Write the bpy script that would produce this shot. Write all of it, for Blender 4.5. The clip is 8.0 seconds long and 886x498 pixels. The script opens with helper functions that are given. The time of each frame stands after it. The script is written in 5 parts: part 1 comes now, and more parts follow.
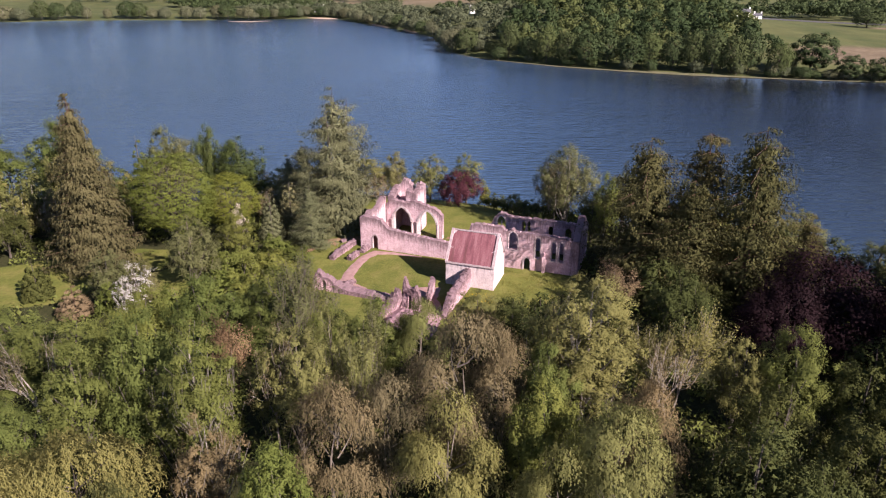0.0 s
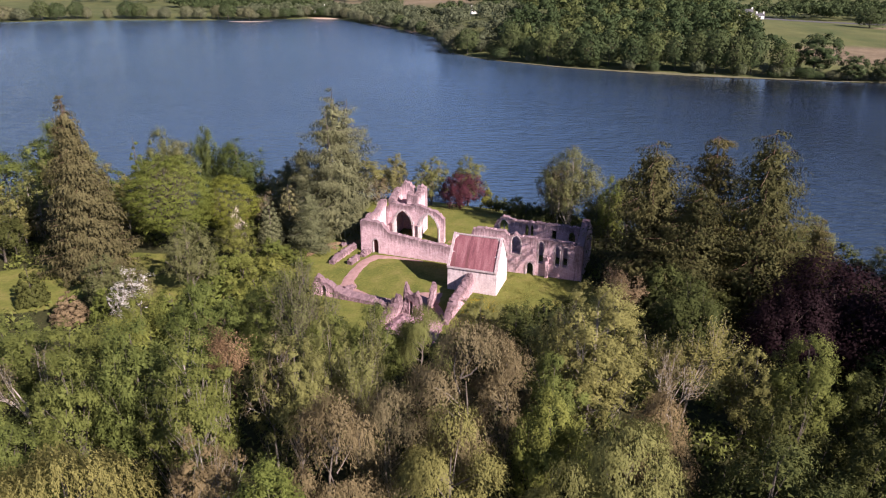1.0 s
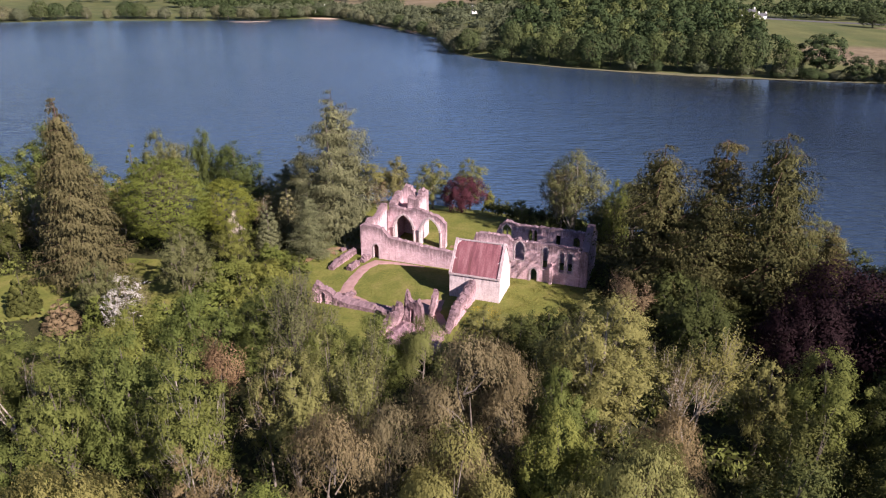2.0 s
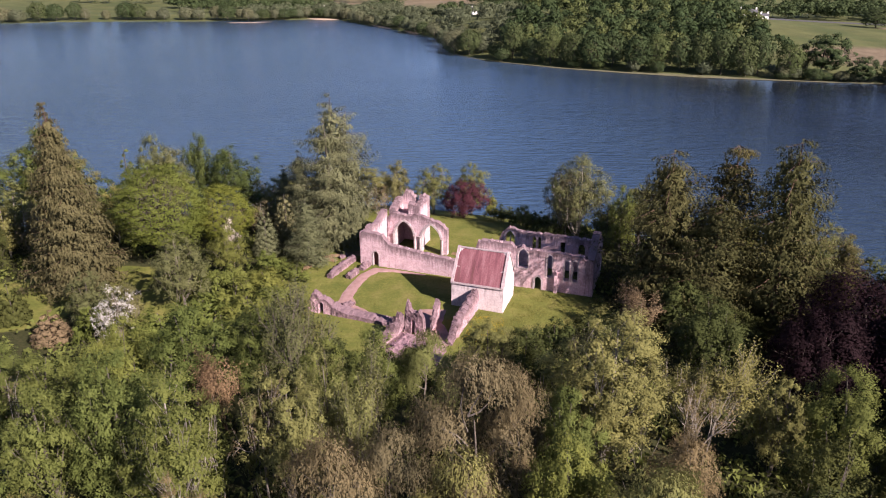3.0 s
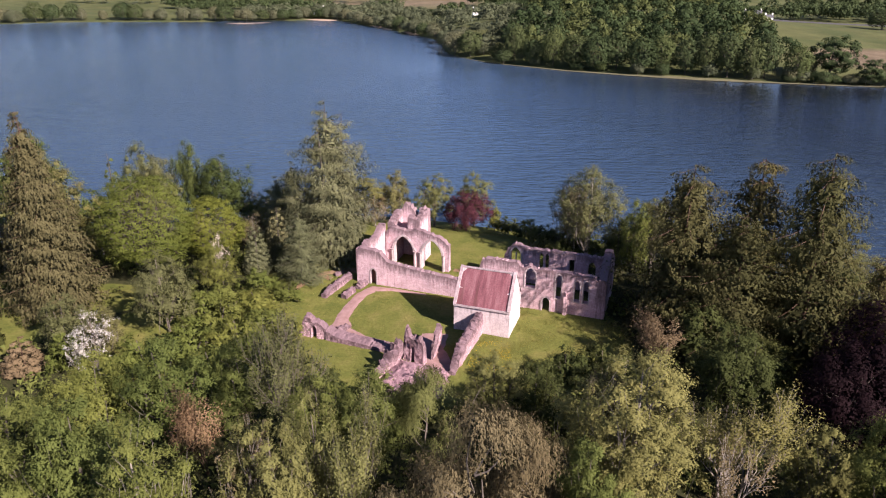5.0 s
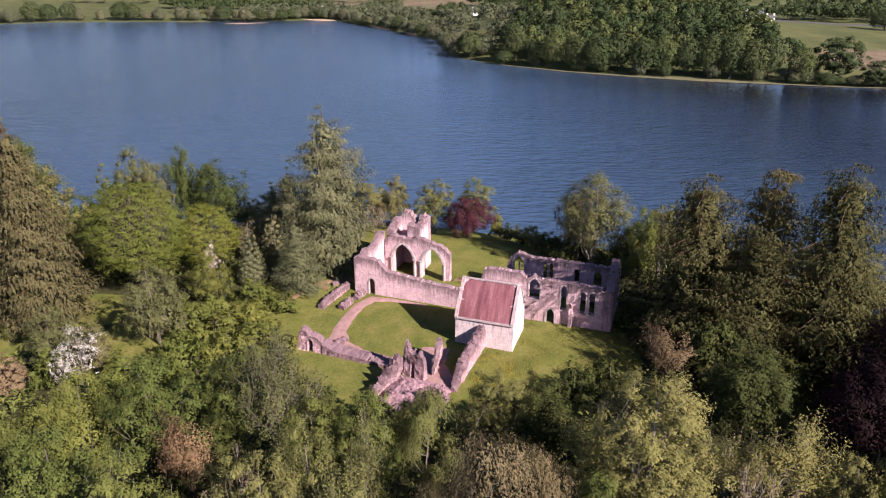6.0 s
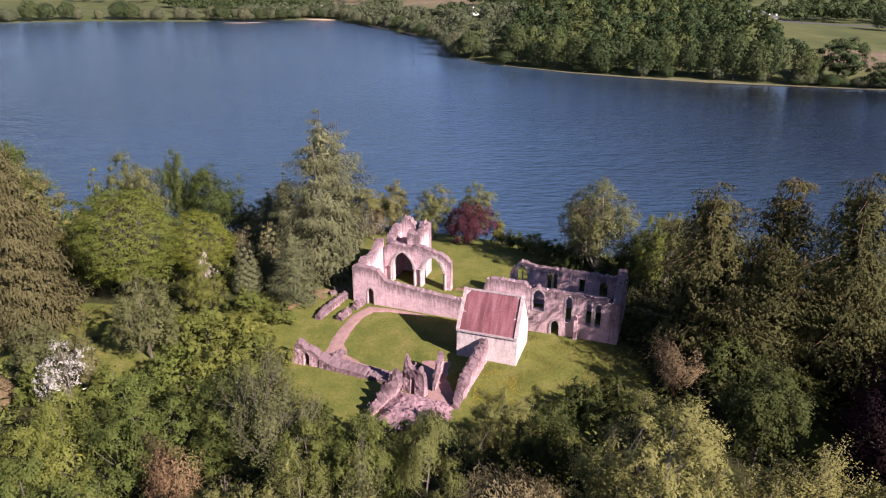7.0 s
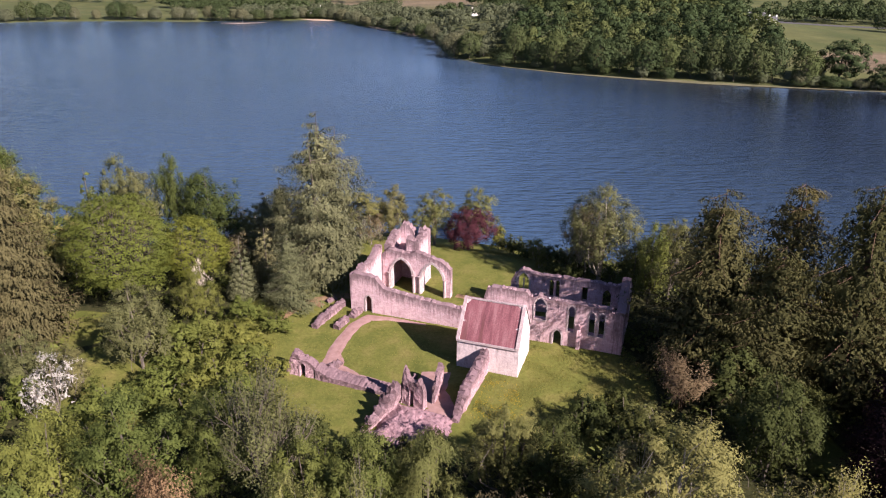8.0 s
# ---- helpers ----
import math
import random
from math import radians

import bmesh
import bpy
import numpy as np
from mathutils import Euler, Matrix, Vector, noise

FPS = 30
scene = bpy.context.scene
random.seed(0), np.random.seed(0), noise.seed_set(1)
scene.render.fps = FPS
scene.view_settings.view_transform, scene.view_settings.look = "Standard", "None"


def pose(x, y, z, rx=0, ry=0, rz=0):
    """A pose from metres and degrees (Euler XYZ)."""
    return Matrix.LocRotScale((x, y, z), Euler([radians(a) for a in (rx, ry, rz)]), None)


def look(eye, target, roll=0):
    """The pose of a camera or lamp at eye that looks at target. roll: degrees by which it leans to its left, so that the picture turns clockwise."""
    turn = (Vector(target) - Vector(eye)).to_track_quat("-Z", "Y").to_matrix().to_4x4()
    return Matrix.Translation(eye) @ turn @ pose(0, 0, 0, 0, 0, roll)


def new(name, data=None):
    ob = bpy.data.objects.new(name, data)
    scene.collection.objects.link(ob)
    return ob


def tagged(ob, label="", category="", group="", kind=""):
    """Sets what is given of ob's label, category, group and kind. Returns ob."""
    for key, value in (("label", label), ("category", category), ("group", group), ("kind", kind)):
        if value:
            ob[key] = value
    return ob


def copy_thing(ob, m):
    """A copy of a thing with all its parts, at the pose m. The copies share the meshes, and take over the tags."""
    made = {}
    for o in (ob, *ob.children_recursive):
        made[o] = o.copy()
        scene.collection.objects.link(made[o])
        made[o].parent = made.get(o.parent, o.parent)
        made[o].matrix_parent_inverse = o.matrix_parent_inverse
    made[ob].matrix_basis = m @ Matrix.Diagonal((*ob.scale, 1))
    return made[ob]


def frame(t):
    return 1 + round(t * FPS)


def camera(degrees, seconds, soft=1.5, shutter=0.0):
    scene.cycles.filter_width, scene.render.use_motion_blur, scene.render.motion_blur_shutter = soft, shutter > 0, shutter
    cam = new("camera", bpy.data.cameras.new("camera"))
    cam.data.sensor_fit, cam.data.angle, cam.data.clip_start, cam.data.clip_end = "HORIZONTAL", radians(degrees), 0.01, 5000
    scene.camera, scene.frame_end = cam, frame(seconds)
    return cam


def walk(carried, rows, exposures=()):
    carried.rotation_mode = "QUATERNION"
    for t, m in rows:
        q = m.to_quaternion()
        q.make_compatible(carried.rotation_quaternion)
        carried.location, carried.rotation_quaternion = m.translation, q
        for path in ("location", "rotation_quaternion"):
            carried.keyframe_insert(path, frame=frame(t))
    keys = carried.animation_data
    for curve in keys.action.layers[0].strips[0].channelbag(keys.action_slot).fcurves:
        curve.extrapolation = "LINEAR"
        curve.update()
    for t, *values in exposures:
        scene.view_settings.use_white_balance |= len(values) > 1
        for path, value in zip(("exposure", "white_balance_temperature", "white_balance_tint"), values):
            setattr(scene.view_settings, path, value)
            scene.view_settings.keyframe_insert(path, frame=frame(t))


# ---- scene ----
cam = camera(65.0, 8.0, soft=1.15)
PATH = [
    (0, (0.638, -1.891, 47.46), (0.6, -0.042, 46.698), -0.1),
    (0.5, (0.568, -0.953, 47.441), (0.528, 0.896, 46.679), -0.1),
    (1, (0.438, 0.123, 47.402), (0.398, 1.972, 46.64), -0.1),
    (1.5, (0.317, 1.387, 47.336), (0.276, 3.235, 46.574), -0.1),
    (3, (-0.115, 6.025, 47.213), (-0.157, 7.874, 46.452), -0.2),
    (3.5, (-0.224, 7.747, 47.201), (-0.267, 9.596, 46.44), -0.2),
    (4, (-0.331, 9.542, 47.165), (-0.373, 11.392, 46.404), -0.2),
    (5.5, (-0.716, 15.116, 47.148), (-0.757, 16.965, 46.388), -0.1),
    (6, (-0.888, 16.938, 47.156), (-0.927, 18.788, 46.395), -0.1),
    (6.5, (-1.026, 18.681, 47.165), (-1.064, 20.53, 46.404), -0.0),
    (7, (-1.154, 20.381, 47.213), (-1.192, 22.23, 46.451), 0.0),
    (7.5, (-1.245, 21.85, 47.24), (-1.281, 23.699, 46.48), 0.0),
    (8, (-1.352, 22.805, 47.25), (-1.386, 24.654, 46.489), 0.1),
]
walk(cam, [(t, look(eye, target, roll)) for t, eye, target, roll in PATH], [(0.0, 1.62, 6500, 28), (8.0, 1.62, 6500, 28)])

from mathutils import geometry

# ---- light ----
SUN_DIR = Vector((-1.13, 1.0, -1.0)).normalized()
sun = new("sun", bpy.data.lights.new("sun", "SUN"))
sun.data.energy, sun.data.angle, sun.data.color = 5.0, radians(0.55), (1.0, 0.93, 0.82)
sun.matrix_world = look((60, -60, 120), Vector((60, -60, 120)) + SUN_DIR)
world = bpy.data.worlds.new("sky")
scene.world = world
world.use_nodes = True
wn = world.node_tree.nodes
sky = wn.new("ShaderNodeTexSky")
sky.sky_type, sky.sun_disc = "NISHITA", False
sky.sun_elevation, sky.sun_rotation = radians(33.5), radians(131.5)
sky.altitude, sky.air_density, sky.dust_density, sky.ozone_density = 50, 0.8, 0.05, 3.0
world.node_tree.links.new(sky.outputs[0], wn["Background"].inputs[0])
wn["Background"].inputs[1].default_value = 0.05


# ---- materials ----
class Nodes:
    """A small node builder for one material."""

    def __init__(self, name, rough=0.8, spec=0.3):
        self.mat = bpy.data.materials.new(name)
        self.mat.use_nodes = True
        self.tree = self.mat.node_tree
        self.bsdf = self.tree.nodes["Principled BSDF"]
        self.out = self.tree.nodes["Material Output"]
        self.bsdf.inputs["Roughness"].default_value = rough
        self.bsdf.inputs["Specular IOR Level"].default_value = spec

    def add(self, kind, **values):
        n = self.tree.nodes.new(kind)
        for key, v in values.items():
            n.inputs[key.replace("_", " ")].default_value = v
        return n

    def link(self, a, b):
        self.tree.links.new(a, b)

    def place(self):
        return self.tree.nodes.new("ShaderNodeNewGeometry").outputs["Position"]

    def noise(self, scale, detail=4.0, rough=0.55, vec=None):
        n = self.add("ShaderNodeTexNoise", Scale=scale, Detail=detail, Roughness=rough)
        self.link(vec or self.place(), n.inputs["Vector"])
        return n.outputs["Fac"]

    def ramp(self, fac, *stops):
        n = self.tree.nodes.new("ShaderNodeValToRGB")
        e = n.color_ramp.elements
        while len(e) < len(stops):
            e.new(0.5)
        for el, (at, c) in zip(e, stops):
            el.position = at
            el.color = (*c, 1) if len(c) == 3 else c
        self.link(fac, n.inputs[0])
        return n.outputs[0]

    def mix(self, fac, a, b, how="MIX"):
        n = self.tree.nodes.new("ShaderNodeMix")
        n.data_type, n.blend_type = "RGBA", how
        for sock, v in ((n.inputs[0], fac), (n.inputs[6], a), (n.inputs[7], b)):
            if isinstance(v, (int, float)):
                sock.default_value = v
            elif isinstance(v, tuple):
                sock.default_value = (*v, 1)
            else:
                self.link(v, sock)
        return n.outputs[2]

    def bump(self, height, strength=0.5, dist=0.05):
        n = self.add("ShaderNodeBump", Strength=strength, Distance=dist)
        self.link(height, n.inputs["Height"])
        self.link(n.outputs[0], self.bsdf.inputs["Normal"])

    def colour(self, c):
        if isinstance(c, tuple):
            self.bsdf.inputs["Base Color"].default_value = (*c, 1)
        else:
            self.link(c, self.bsdf.inputs["Base Color"])
        return self


G = lambda a: (a, a, a)


def leaf_material(name, dark, light, translucent=0.3):
    m = Nodes(name, 0.8, 0.08)
    isl = m.tree.nodes.new("ShaderNodeNewGeometry").outputs["Random Per Island"]
    obr = m.tree.nodes.new("ShaderNodeObjectInfo").outputs["Random"]
    blend = lambda t: tuple(a + (b - a) * t for a, b in zip(dark, light))
    c = m.ramp(isl, (0.0, blend(0.36)), (0.6, blend(0.52)), (1.0, blend(0.72)))
    clump = m.noise(0.35, 2)
    c = m.mix(m.ramp(clump, (0.35, G(0.0)), (0.7, G(1.0))), c, m.mix(0.5, c, tuple(1.25 * v for v in light)))
    shade = m.ramp(obr, (0.0, (0.8, 0.86, 0.82)), (0.5, (1.0, 1.0, 1.0)), (1.0, (1.2, 1.08, 1.0)))
    c = m.mix(1.0, c, shade, "MULTIPLY")
    m.colour(c)
    t = m.tree.nodes.new("ShaderNodeBsdfTranslucent")
    m.link(c, t.inputs[0])
    mx = m.tree.nodes.new("ShaderNodeMixShader")
    mx.inputs[0].default_value = translucent
    m.link(m.bsdf.outputs[0], mx.inputs[1])
    m.link(t.outputs[0], mx.inputs[2])
    m.link(mx.outputs[0], m.out.inputs[0])
    return m.mat


def bark_material(name, dark, light):
    m = Nodes(name, 0.9, 0.1)
    m.colour(m.ramp(m.noise(3.0, 5, 0.7), (0.3, dark), (0.7, light)))
    m.bump(m.noise(14.0, 3), 0.6, 0.03)
    return m.mat


LEAF = {
    "green": leaf_material("leaf_green", (0.05, 0.0675, 0.0165), (0.11, 0.127, 0.035)),
    "bright": leaf_material("leaf_bright_green", (0.064, 0.084, 0.018), (0.138, 0.15, 0.038)),
    # dark green leaf; its low tone also stands in for shade on eastern trees
    "dark": leaf_material("leaf_dark_green", (0.0223, 0.031, 0.0087), (0.0558, 0.0651, 0.0198), 0.2),
    "olive": leaf_material("leaf_olive", (0.0756, 0.0781, 0.0248), (0.1624, 0.1624, 0.057)),
    "brown": leaf_material("leaf_brown_bud", (0.068, 0.059, 0.031), (0.136, 0.114, 0.062), 0.25),
    "russet": leaf_material("leaf_russet", (0.1054, 0.0744, 0.0434), (0.186, 0.1333, 0.0775), 0.2),
    "spruce": leaf_material("needle_grey_green", (0.05, 0.058, 0.03), (0.128, 0.13, 0.066), 0.15),
    "thuja": leaf_material("needle_brown_green", (0.0527, 0.0465, 0.0211), (0.1116, 0.093, 0.0446), 0.15),
    "fir": leaf_material("needle_dark_green", (0.024, 0.025, 0.009), (0.076, 0.071, 0.027), 0.15),
    "copper": leaf_material("leaf_copper", (0.026, 0.0093, 0.013), (0.0651, 0.0205, 0.0273), 0.25),
    # copper leaf again, its purple darkened by the shade these beeches stand in
    "deep_copper": leaf_material("leaf_deep_copper", (0.0056, 0.0031, 0.0037), (0.0161, 0.0068, 0.0087), 0.15),
    "yellow": leaf_material("leaf_yellow_green", (0.056, 0.074, 0.012), (0.118, 0.132, 0.024)),
    "dull": leaf_material("leaf_dull_green", (0.03, 0.045, 0.0135), (0.08, 0.096, 0.028)),
    "willow": leaf_material("leaf_willow", (0.071, 0.077, 0.024), (0.168, 0.166, 0.06)),
    "grey": leaf_material("leaf_grey_green", (0.058, 0.064, 0.026), (0.132, 0.134, 0.056)),
    "white": leaf_material("petal_white", (0.26, 0.25, 0.21), (0.43, 0.4, 0.37), 0.2),
    "far": leaf_material("leaf_far_green", (0.018, 0.031, 0.0125), (0.052, 0.07, 0.028), 0.2),
    "far_bright": leaf_material("leaf_far_bright", (0.03, 0.045, 0.0145), (0.075, 0.092, 0.033), 0.2),
    "far_deep": leaf_material("leaf_far_deep", (0.0139, 0.0265, 0.01), (0.037, 0.0531, 0.021), 0.2),
    "maple": leaf_material("leaf_maple", (0.036, 0.056, 0.0115), (0.1, 0.122, 0.025)),
    "far_pale": leaf_material("leaf_far_pale", (0.05, 0.061, 0.036), (0.102, 0.109, 0.062), 0.2),
}
BARK = {
    "grey": bark_material("bark_grey", (0.0372, 0.031, 0.026), (0.0992, 0.0868, 0.0713)),
    "pale": bark_material("bark_pale", (0.124, 0.1085, 0.0899), (0.2604, 0.2294, 0.1922)),
    "mid": bark_material("bark_brown_grey", (0.0682, 0.0589, 0.0484), (0.155, 0.1333, 0.1085)),
    "red": bark_material("bark_red_brown", (0.0434, 0.0248, 0.0174), (0.0992, 0.062, 0.0434)),
}


def stone_material(name, low, high, block=(2.1, 3.4), stain=0.75, relief=0.7, drip=0.42):
    """Rubble masonry: courses of uneven stones, pale mortar, weather stains and lichen."""
    m = Nodes(name, 0.95, 0.1)
    tc = m.tree.nodes.new("ShaderNodeTexCoord").outputs["Object"]
    mp = m.tree.nodes.new("ShaderNodeMapping")
    mp.inputs["Scale"].default_value = (block[0], block[0], block[1])
    m.link(tc, mp.inputs[0])
    wob = m.add("ShaderNodeTexNoise", Scale=1.3, Detail=2.0)
    m.link(tc, wob.inputs["Vector"])
    vec = m.mix(0.12, mp.outputs[0], wob.outputs["Color"], "ADD")
    v = m.add("ShaderNodeTexVoronoi", Scale=1.0, Randomness=0.75)
    m.link(vec, v.inputs["Vector"])
    e = m.add("ShaderNodeTexVoronoi", Scale=1.0, Randomness=0.75)
    e.feature = "DISTANCE_TO_EDGE"
    m.link(vec, e.inputs["Vector"])
    mid = tuple((a + b) / 2 for a, b in zip(low, high))
    sep = m.tree.nodes.new("ShaderNodeSeparateColor")
    m.link(v.outputs["Color"], sep.inputs[0])
    c = m.ramp(sep.outputs[0], (0.0, low), (0.5, mid), (1.0, high))
    joint = m.ramp(e.outputs["Distance"], (0.01, G(0.35)), (0.1, G(1.0)))
    c = m.mix(joint, tuple(0.94 * x for x in mid), c)
    c = m.mix(1.0, c, m.ramp(m.noise(5.5, 5, 0.75, tc), (0.3, G(0.78)), (0.65, G(1.1))), "MULTIPLY")
    big = m.ramp(m.noise(0.32, 5, 0.65, tc), (0.38, G(stain)), (0.6, G(1.0)))
    c = m.mix(1.0, c, big, "MULTIPLY")
    streak = m.tree.nodes.new("ShaderNodeMapping")
    streak.inputs["Scale"].default_value = (1.6, 1.6, 0.22)
    m.link(tc, streak.inputs[0])
    head = m.tree.nodes.new("ShaderNodeAttribute")
    head.attribute_name = "head"
    wet = m.mix(drip, m.noise(2.2, 5, 0.65, streak.outputs[0]), head.outputs["Fac"], "ADD")
    run = m.ramp(wet, (0.54, G(1.0)), (0.66, G(0.7)), (0.86, G(0.36)))
    c = m.mix(1.0, c, run, "MULTIPLY")
    lich = m.ramp(m.noise(2.6, 6, 0.7, tc), (0.62, G(0.0)), (0.72, G(1.0)))
    c = m.mix(lich, c, m.mix(0.7, c, (0.1054, 0.0837, 0.0868)))
    up = m.tree.nodes.new("ShaderNodeSeparateXYZ")
    m.link(m.tree.nodes.new("ShaderNodeNewGeometry").outputs["Normal"], up.inputs[0])
    moss = m.mix(1.0, m.ramp(up.outputs[2], (0.35, G(0.0)), (0.75, G(0.62))), m.ramp(m.noise(1.1, 5, 0.7, tc), (0.3, G(0.35)), (0.6, G(1.0))), "MULTIPLY")
    c = m.mix(moss, c, (0.175, 0.117, 0.131))
    m.colour(c)
    hgt = m.mix(0.4, joint, m.noise(9.0, 4, 0.7, tc), "ADD")
    m.bump(hgt, relief, 0.05)
    return m.mat


STONE = stone_material("rubble_masonry", (0.48, 0.31, 0.336), (0.61, 0.44, 0.466), (2.6, 4.2), 0.78, 0.55)
HARL = stone_material("limewashed_masonry", (0.5, 0.408, 0.414), (0.59, 0.5, 0.505), (2.8, 4.6), 0.9, 0.2, 0.12)
DRESSED = stone_material("dressed_sandstone", (0.3472, 0.279, 0.2821), (0.4588, 0.3844, 0.3844), (1.2, 2.0), 0.85)
WORN = stone_material("weathered_masonry", (0.3, 0.183, 0.204), (0.49, 0.335, 0.36), (4.2, 5.6), 0.72)
RUBBLE = stone_material("fallen_rubble", (0.2232, 0.124, 0.1457), (0.3844, 0.2356, 0.2635), (5.0, 5.0), 0.7)


def ground_material():
    m = Nodes("ground_turf", 0.95, 0.1)
    lawn = m.tree.nodes.new("ShaderNodeAttribute")
    lawn.attribute_name = "lawn"
    field = m.tree.nodes.new("ShaderNodeAttribute")
    field.attribute_name = "field"
    fine, mid, big = m.noise(2.2, 6, 0.7), m.noise(0.3, 4), m.noise(0.035, 3)
    turf = m.ramp(mid, (0.3, (0.0713, 0.0837, 0.0186)), (0.5, (0.0992, 0.1054, 0.0248)), (0.7, (0.1364, 0.124, 0.0384)))
    turf = m.mix(1.0, turf, m.ramp(fine, (0.3, G(0.72)), (0.7, G(1.18))), "MULTIPLY")
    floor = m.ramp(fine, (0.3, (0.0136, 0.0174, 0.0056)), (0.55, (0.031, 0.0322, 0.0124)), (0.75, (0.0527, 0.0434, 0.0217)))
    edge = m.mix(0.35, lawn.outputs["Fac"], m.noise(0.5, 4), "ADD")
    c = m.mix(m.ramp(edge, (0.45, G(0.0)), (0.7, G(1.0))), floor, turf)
    green = m.ramp(big, (0.35, (0.05, 0.062, 0.022)), (0.6, (0.072, 0.078, 0.03)))
    tan = m.ramp(mid, (0.3, (0.108, 0.082, 0.052)), (0.7, (0.142, 0.112, 0.074)))
    far = m.mix(field.outputs["Fac"], green, tan)
    far = m.mix(1.0, far, m.ramp(m.noise(0.06, 5, 0.7), (0.3, G(0.75)), (0.7, G(1.15))), "MULTIPLY")
    land = m.tree.nodes.new("ShaderNodeAttribute")
    land.attribute_name = "mainland"
    m.colour(m.mix(land.outputs["Fac"], c, far))
    m.bump(fine, 0.6, 0.12)
    return m.mat


def water_material():
    m = Nodes("lake_water", 0.14, 0.5)
    m.bsdf.inputs["IOR"].default_value = 1.33
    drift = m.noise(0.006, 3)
    # sky reflection painted into the colour by x: bright mid-lake, dimmer either side
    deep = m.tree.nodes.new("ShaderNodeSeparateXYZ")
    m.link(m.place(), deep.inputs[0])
    east_dim = m.tree.nodes.new("ShaderNodeMapRange")
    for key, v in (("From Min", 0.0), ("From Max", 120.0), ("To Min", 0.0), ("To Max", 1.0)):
        east_dim.inputs[key].default_value = v
    m.link(deep.outputs[0], east_dim.inputs["Value"])
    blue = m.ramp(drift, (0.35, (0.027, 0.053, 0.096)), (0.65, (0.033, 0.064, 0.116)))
    # west side of that painted reflection, dimmed
    west_dim = m.tree.nodes.new("ShaderNodeMapRange")
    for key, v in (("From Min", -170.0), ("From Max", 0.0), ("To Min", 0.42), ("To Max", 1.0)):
        west_dim.inputs[key].default_value = v
    m.link(deep.outputs[0], west_dim.inputs["Value"])
    blue = m.mix(1.0, blue, west_dim.outputs[0], "MULTIPLY")
    m.colour(m.mix(east_dim.outputs[0], blue, (0.0039, 0.0067, 0.0134)))
    mp = m.tree.nodes.new("ShaderNodeMapping")
    mp.inputs["Scale"].default_value = (0.36, 1.0, 1.0)
    mp.inputs["Rotation"].default_value = (0, 0, radians(12))
    m.link(m.place(), mp.inputs[0])
    waves = m.mix(0.5, m.noise(0.6, 3, 0.55, mp.outputs[0]), m.noise(0.16, 2, 0.5, mp.outputs[0]), "ADD")
    gust = m.tree.nodes.new("ShaderNodeMapping")
    gust.inputs["Scale"].default_value = (0.35, 1.0, 1.0)
    m.link(m.place(), gust.inputs[0])
    calm = m.ramp(m.noise(0.014, 4, 0.6, gust.outputs[0]), (0.3, G(0.8)), (0.65, G(1.0)))
    sx = m.tree.nodes.new("ShaderNodeSeparateXYZ")
    m.link(m.place(), sx.inputs[0])
    reach = m.tree.nodes.new("ShaderNodeMapRange")
    for key, v in (("From Min", -160.0), ("From Max", 130.0), ("To Min", 0.85), ("To Max", 1.1)):
        reach.inputs[key].default_value = v
    m.link(sx.outputs[0], reach.inputs["Value"])
    calm = m.mix(1.0, calm, reach.outputs[0], "MULTIPLY")
    # sheltered water under the wooded shore lies stiller
    off = m.tree.nodes.new("ShaderNodeVectorMath")
    off.operation = "DOT_PRODUCT"
    m.link(m.place(), off.inputs[0])
    off.inputs[1].default_value = (-0.485, -1.0, 0.0)
    lee = m.tree.nodes.new("ShaderNodeMapRange")
    for key, v in (("From Min", -400.0), ("From Max", -270.0), ("To Min", 0.12), ("To Max", 1.0)):
        lee.inputs[key].default_value = v
    m.link(off.outputs["Value"], lee.inputs["Value"])
    west = m.tree.nodes.new("ShaderNodeMapRange")
    for key, v in (("From Min", 10.0), ("From Max", -70.0), ("To Min", 0.02), ("To Max", 1.0)):
        west.inputs[key].default_value = v
    m.link(sx.outputs[0], west.inputs["Value"])
    both = m.tree.nodes.new("ShaderNodeMath")
    both.operation = "MAXIMUM"
    m.link(lee.outputs[0], both.inputs[0])
    m.link(west.outputs[0], both.inputs[1])
    calm = m.mix(1.0, calm, both.outputs[0], "MULTIPLY")
    m.bump(m.mix(1.0, waves, calm, "MULTIPLY"), 1.0, 1.2)
    return m.mat


def roof_material():
    m = Nodes("red_roof_tile", 0.85, 0.2)
    tc = m.tree.nodes.new("ShaderNodeTexCoord").outputs["Object"]
    mp = m.tree.nodes.new("ShaderNodeMapping")
    mp.inputs["Scale"].default_value = (1.0, 0.12, 0.12)
    m.link(tc, mp.inputs[0])
    c = m.ramp(m.noise(1.6, 5, 0.65, mp.outputs[0]), (0.3, (0.0806, 0.0279, 0.036)), (0.5, (0.155, 0.0589, 0.0694)), (0.74, (0.2294, 0.1178, 0.1271)))
    c = m.mix(1.0, c, m.ramp(m.noise(7.0, 3, 0.6, tc), (0.3, G(0.75)), (0.7, G(1.2))), "MULTIPLY")
    seam = m.tree.nodes.new("ShaderNodeMapping")
    seam.inputs["Scale"].default_value = (0.5, 0.03, 0.03)
    m.link(tc, seam.inputs[0])
    c = m.mix(m.ramp(m.noise(2.0, 2, 0.5, seam.outputs[0]), (0.6, G(0.0)), (0.68, G(0.75))), c, (0.0806, 0.031, 0.031))
    m.colour(c)
    m.bump(m.noise(11.0, 3, 0.6, tc), 0.5, 0.02)
    return m.mat


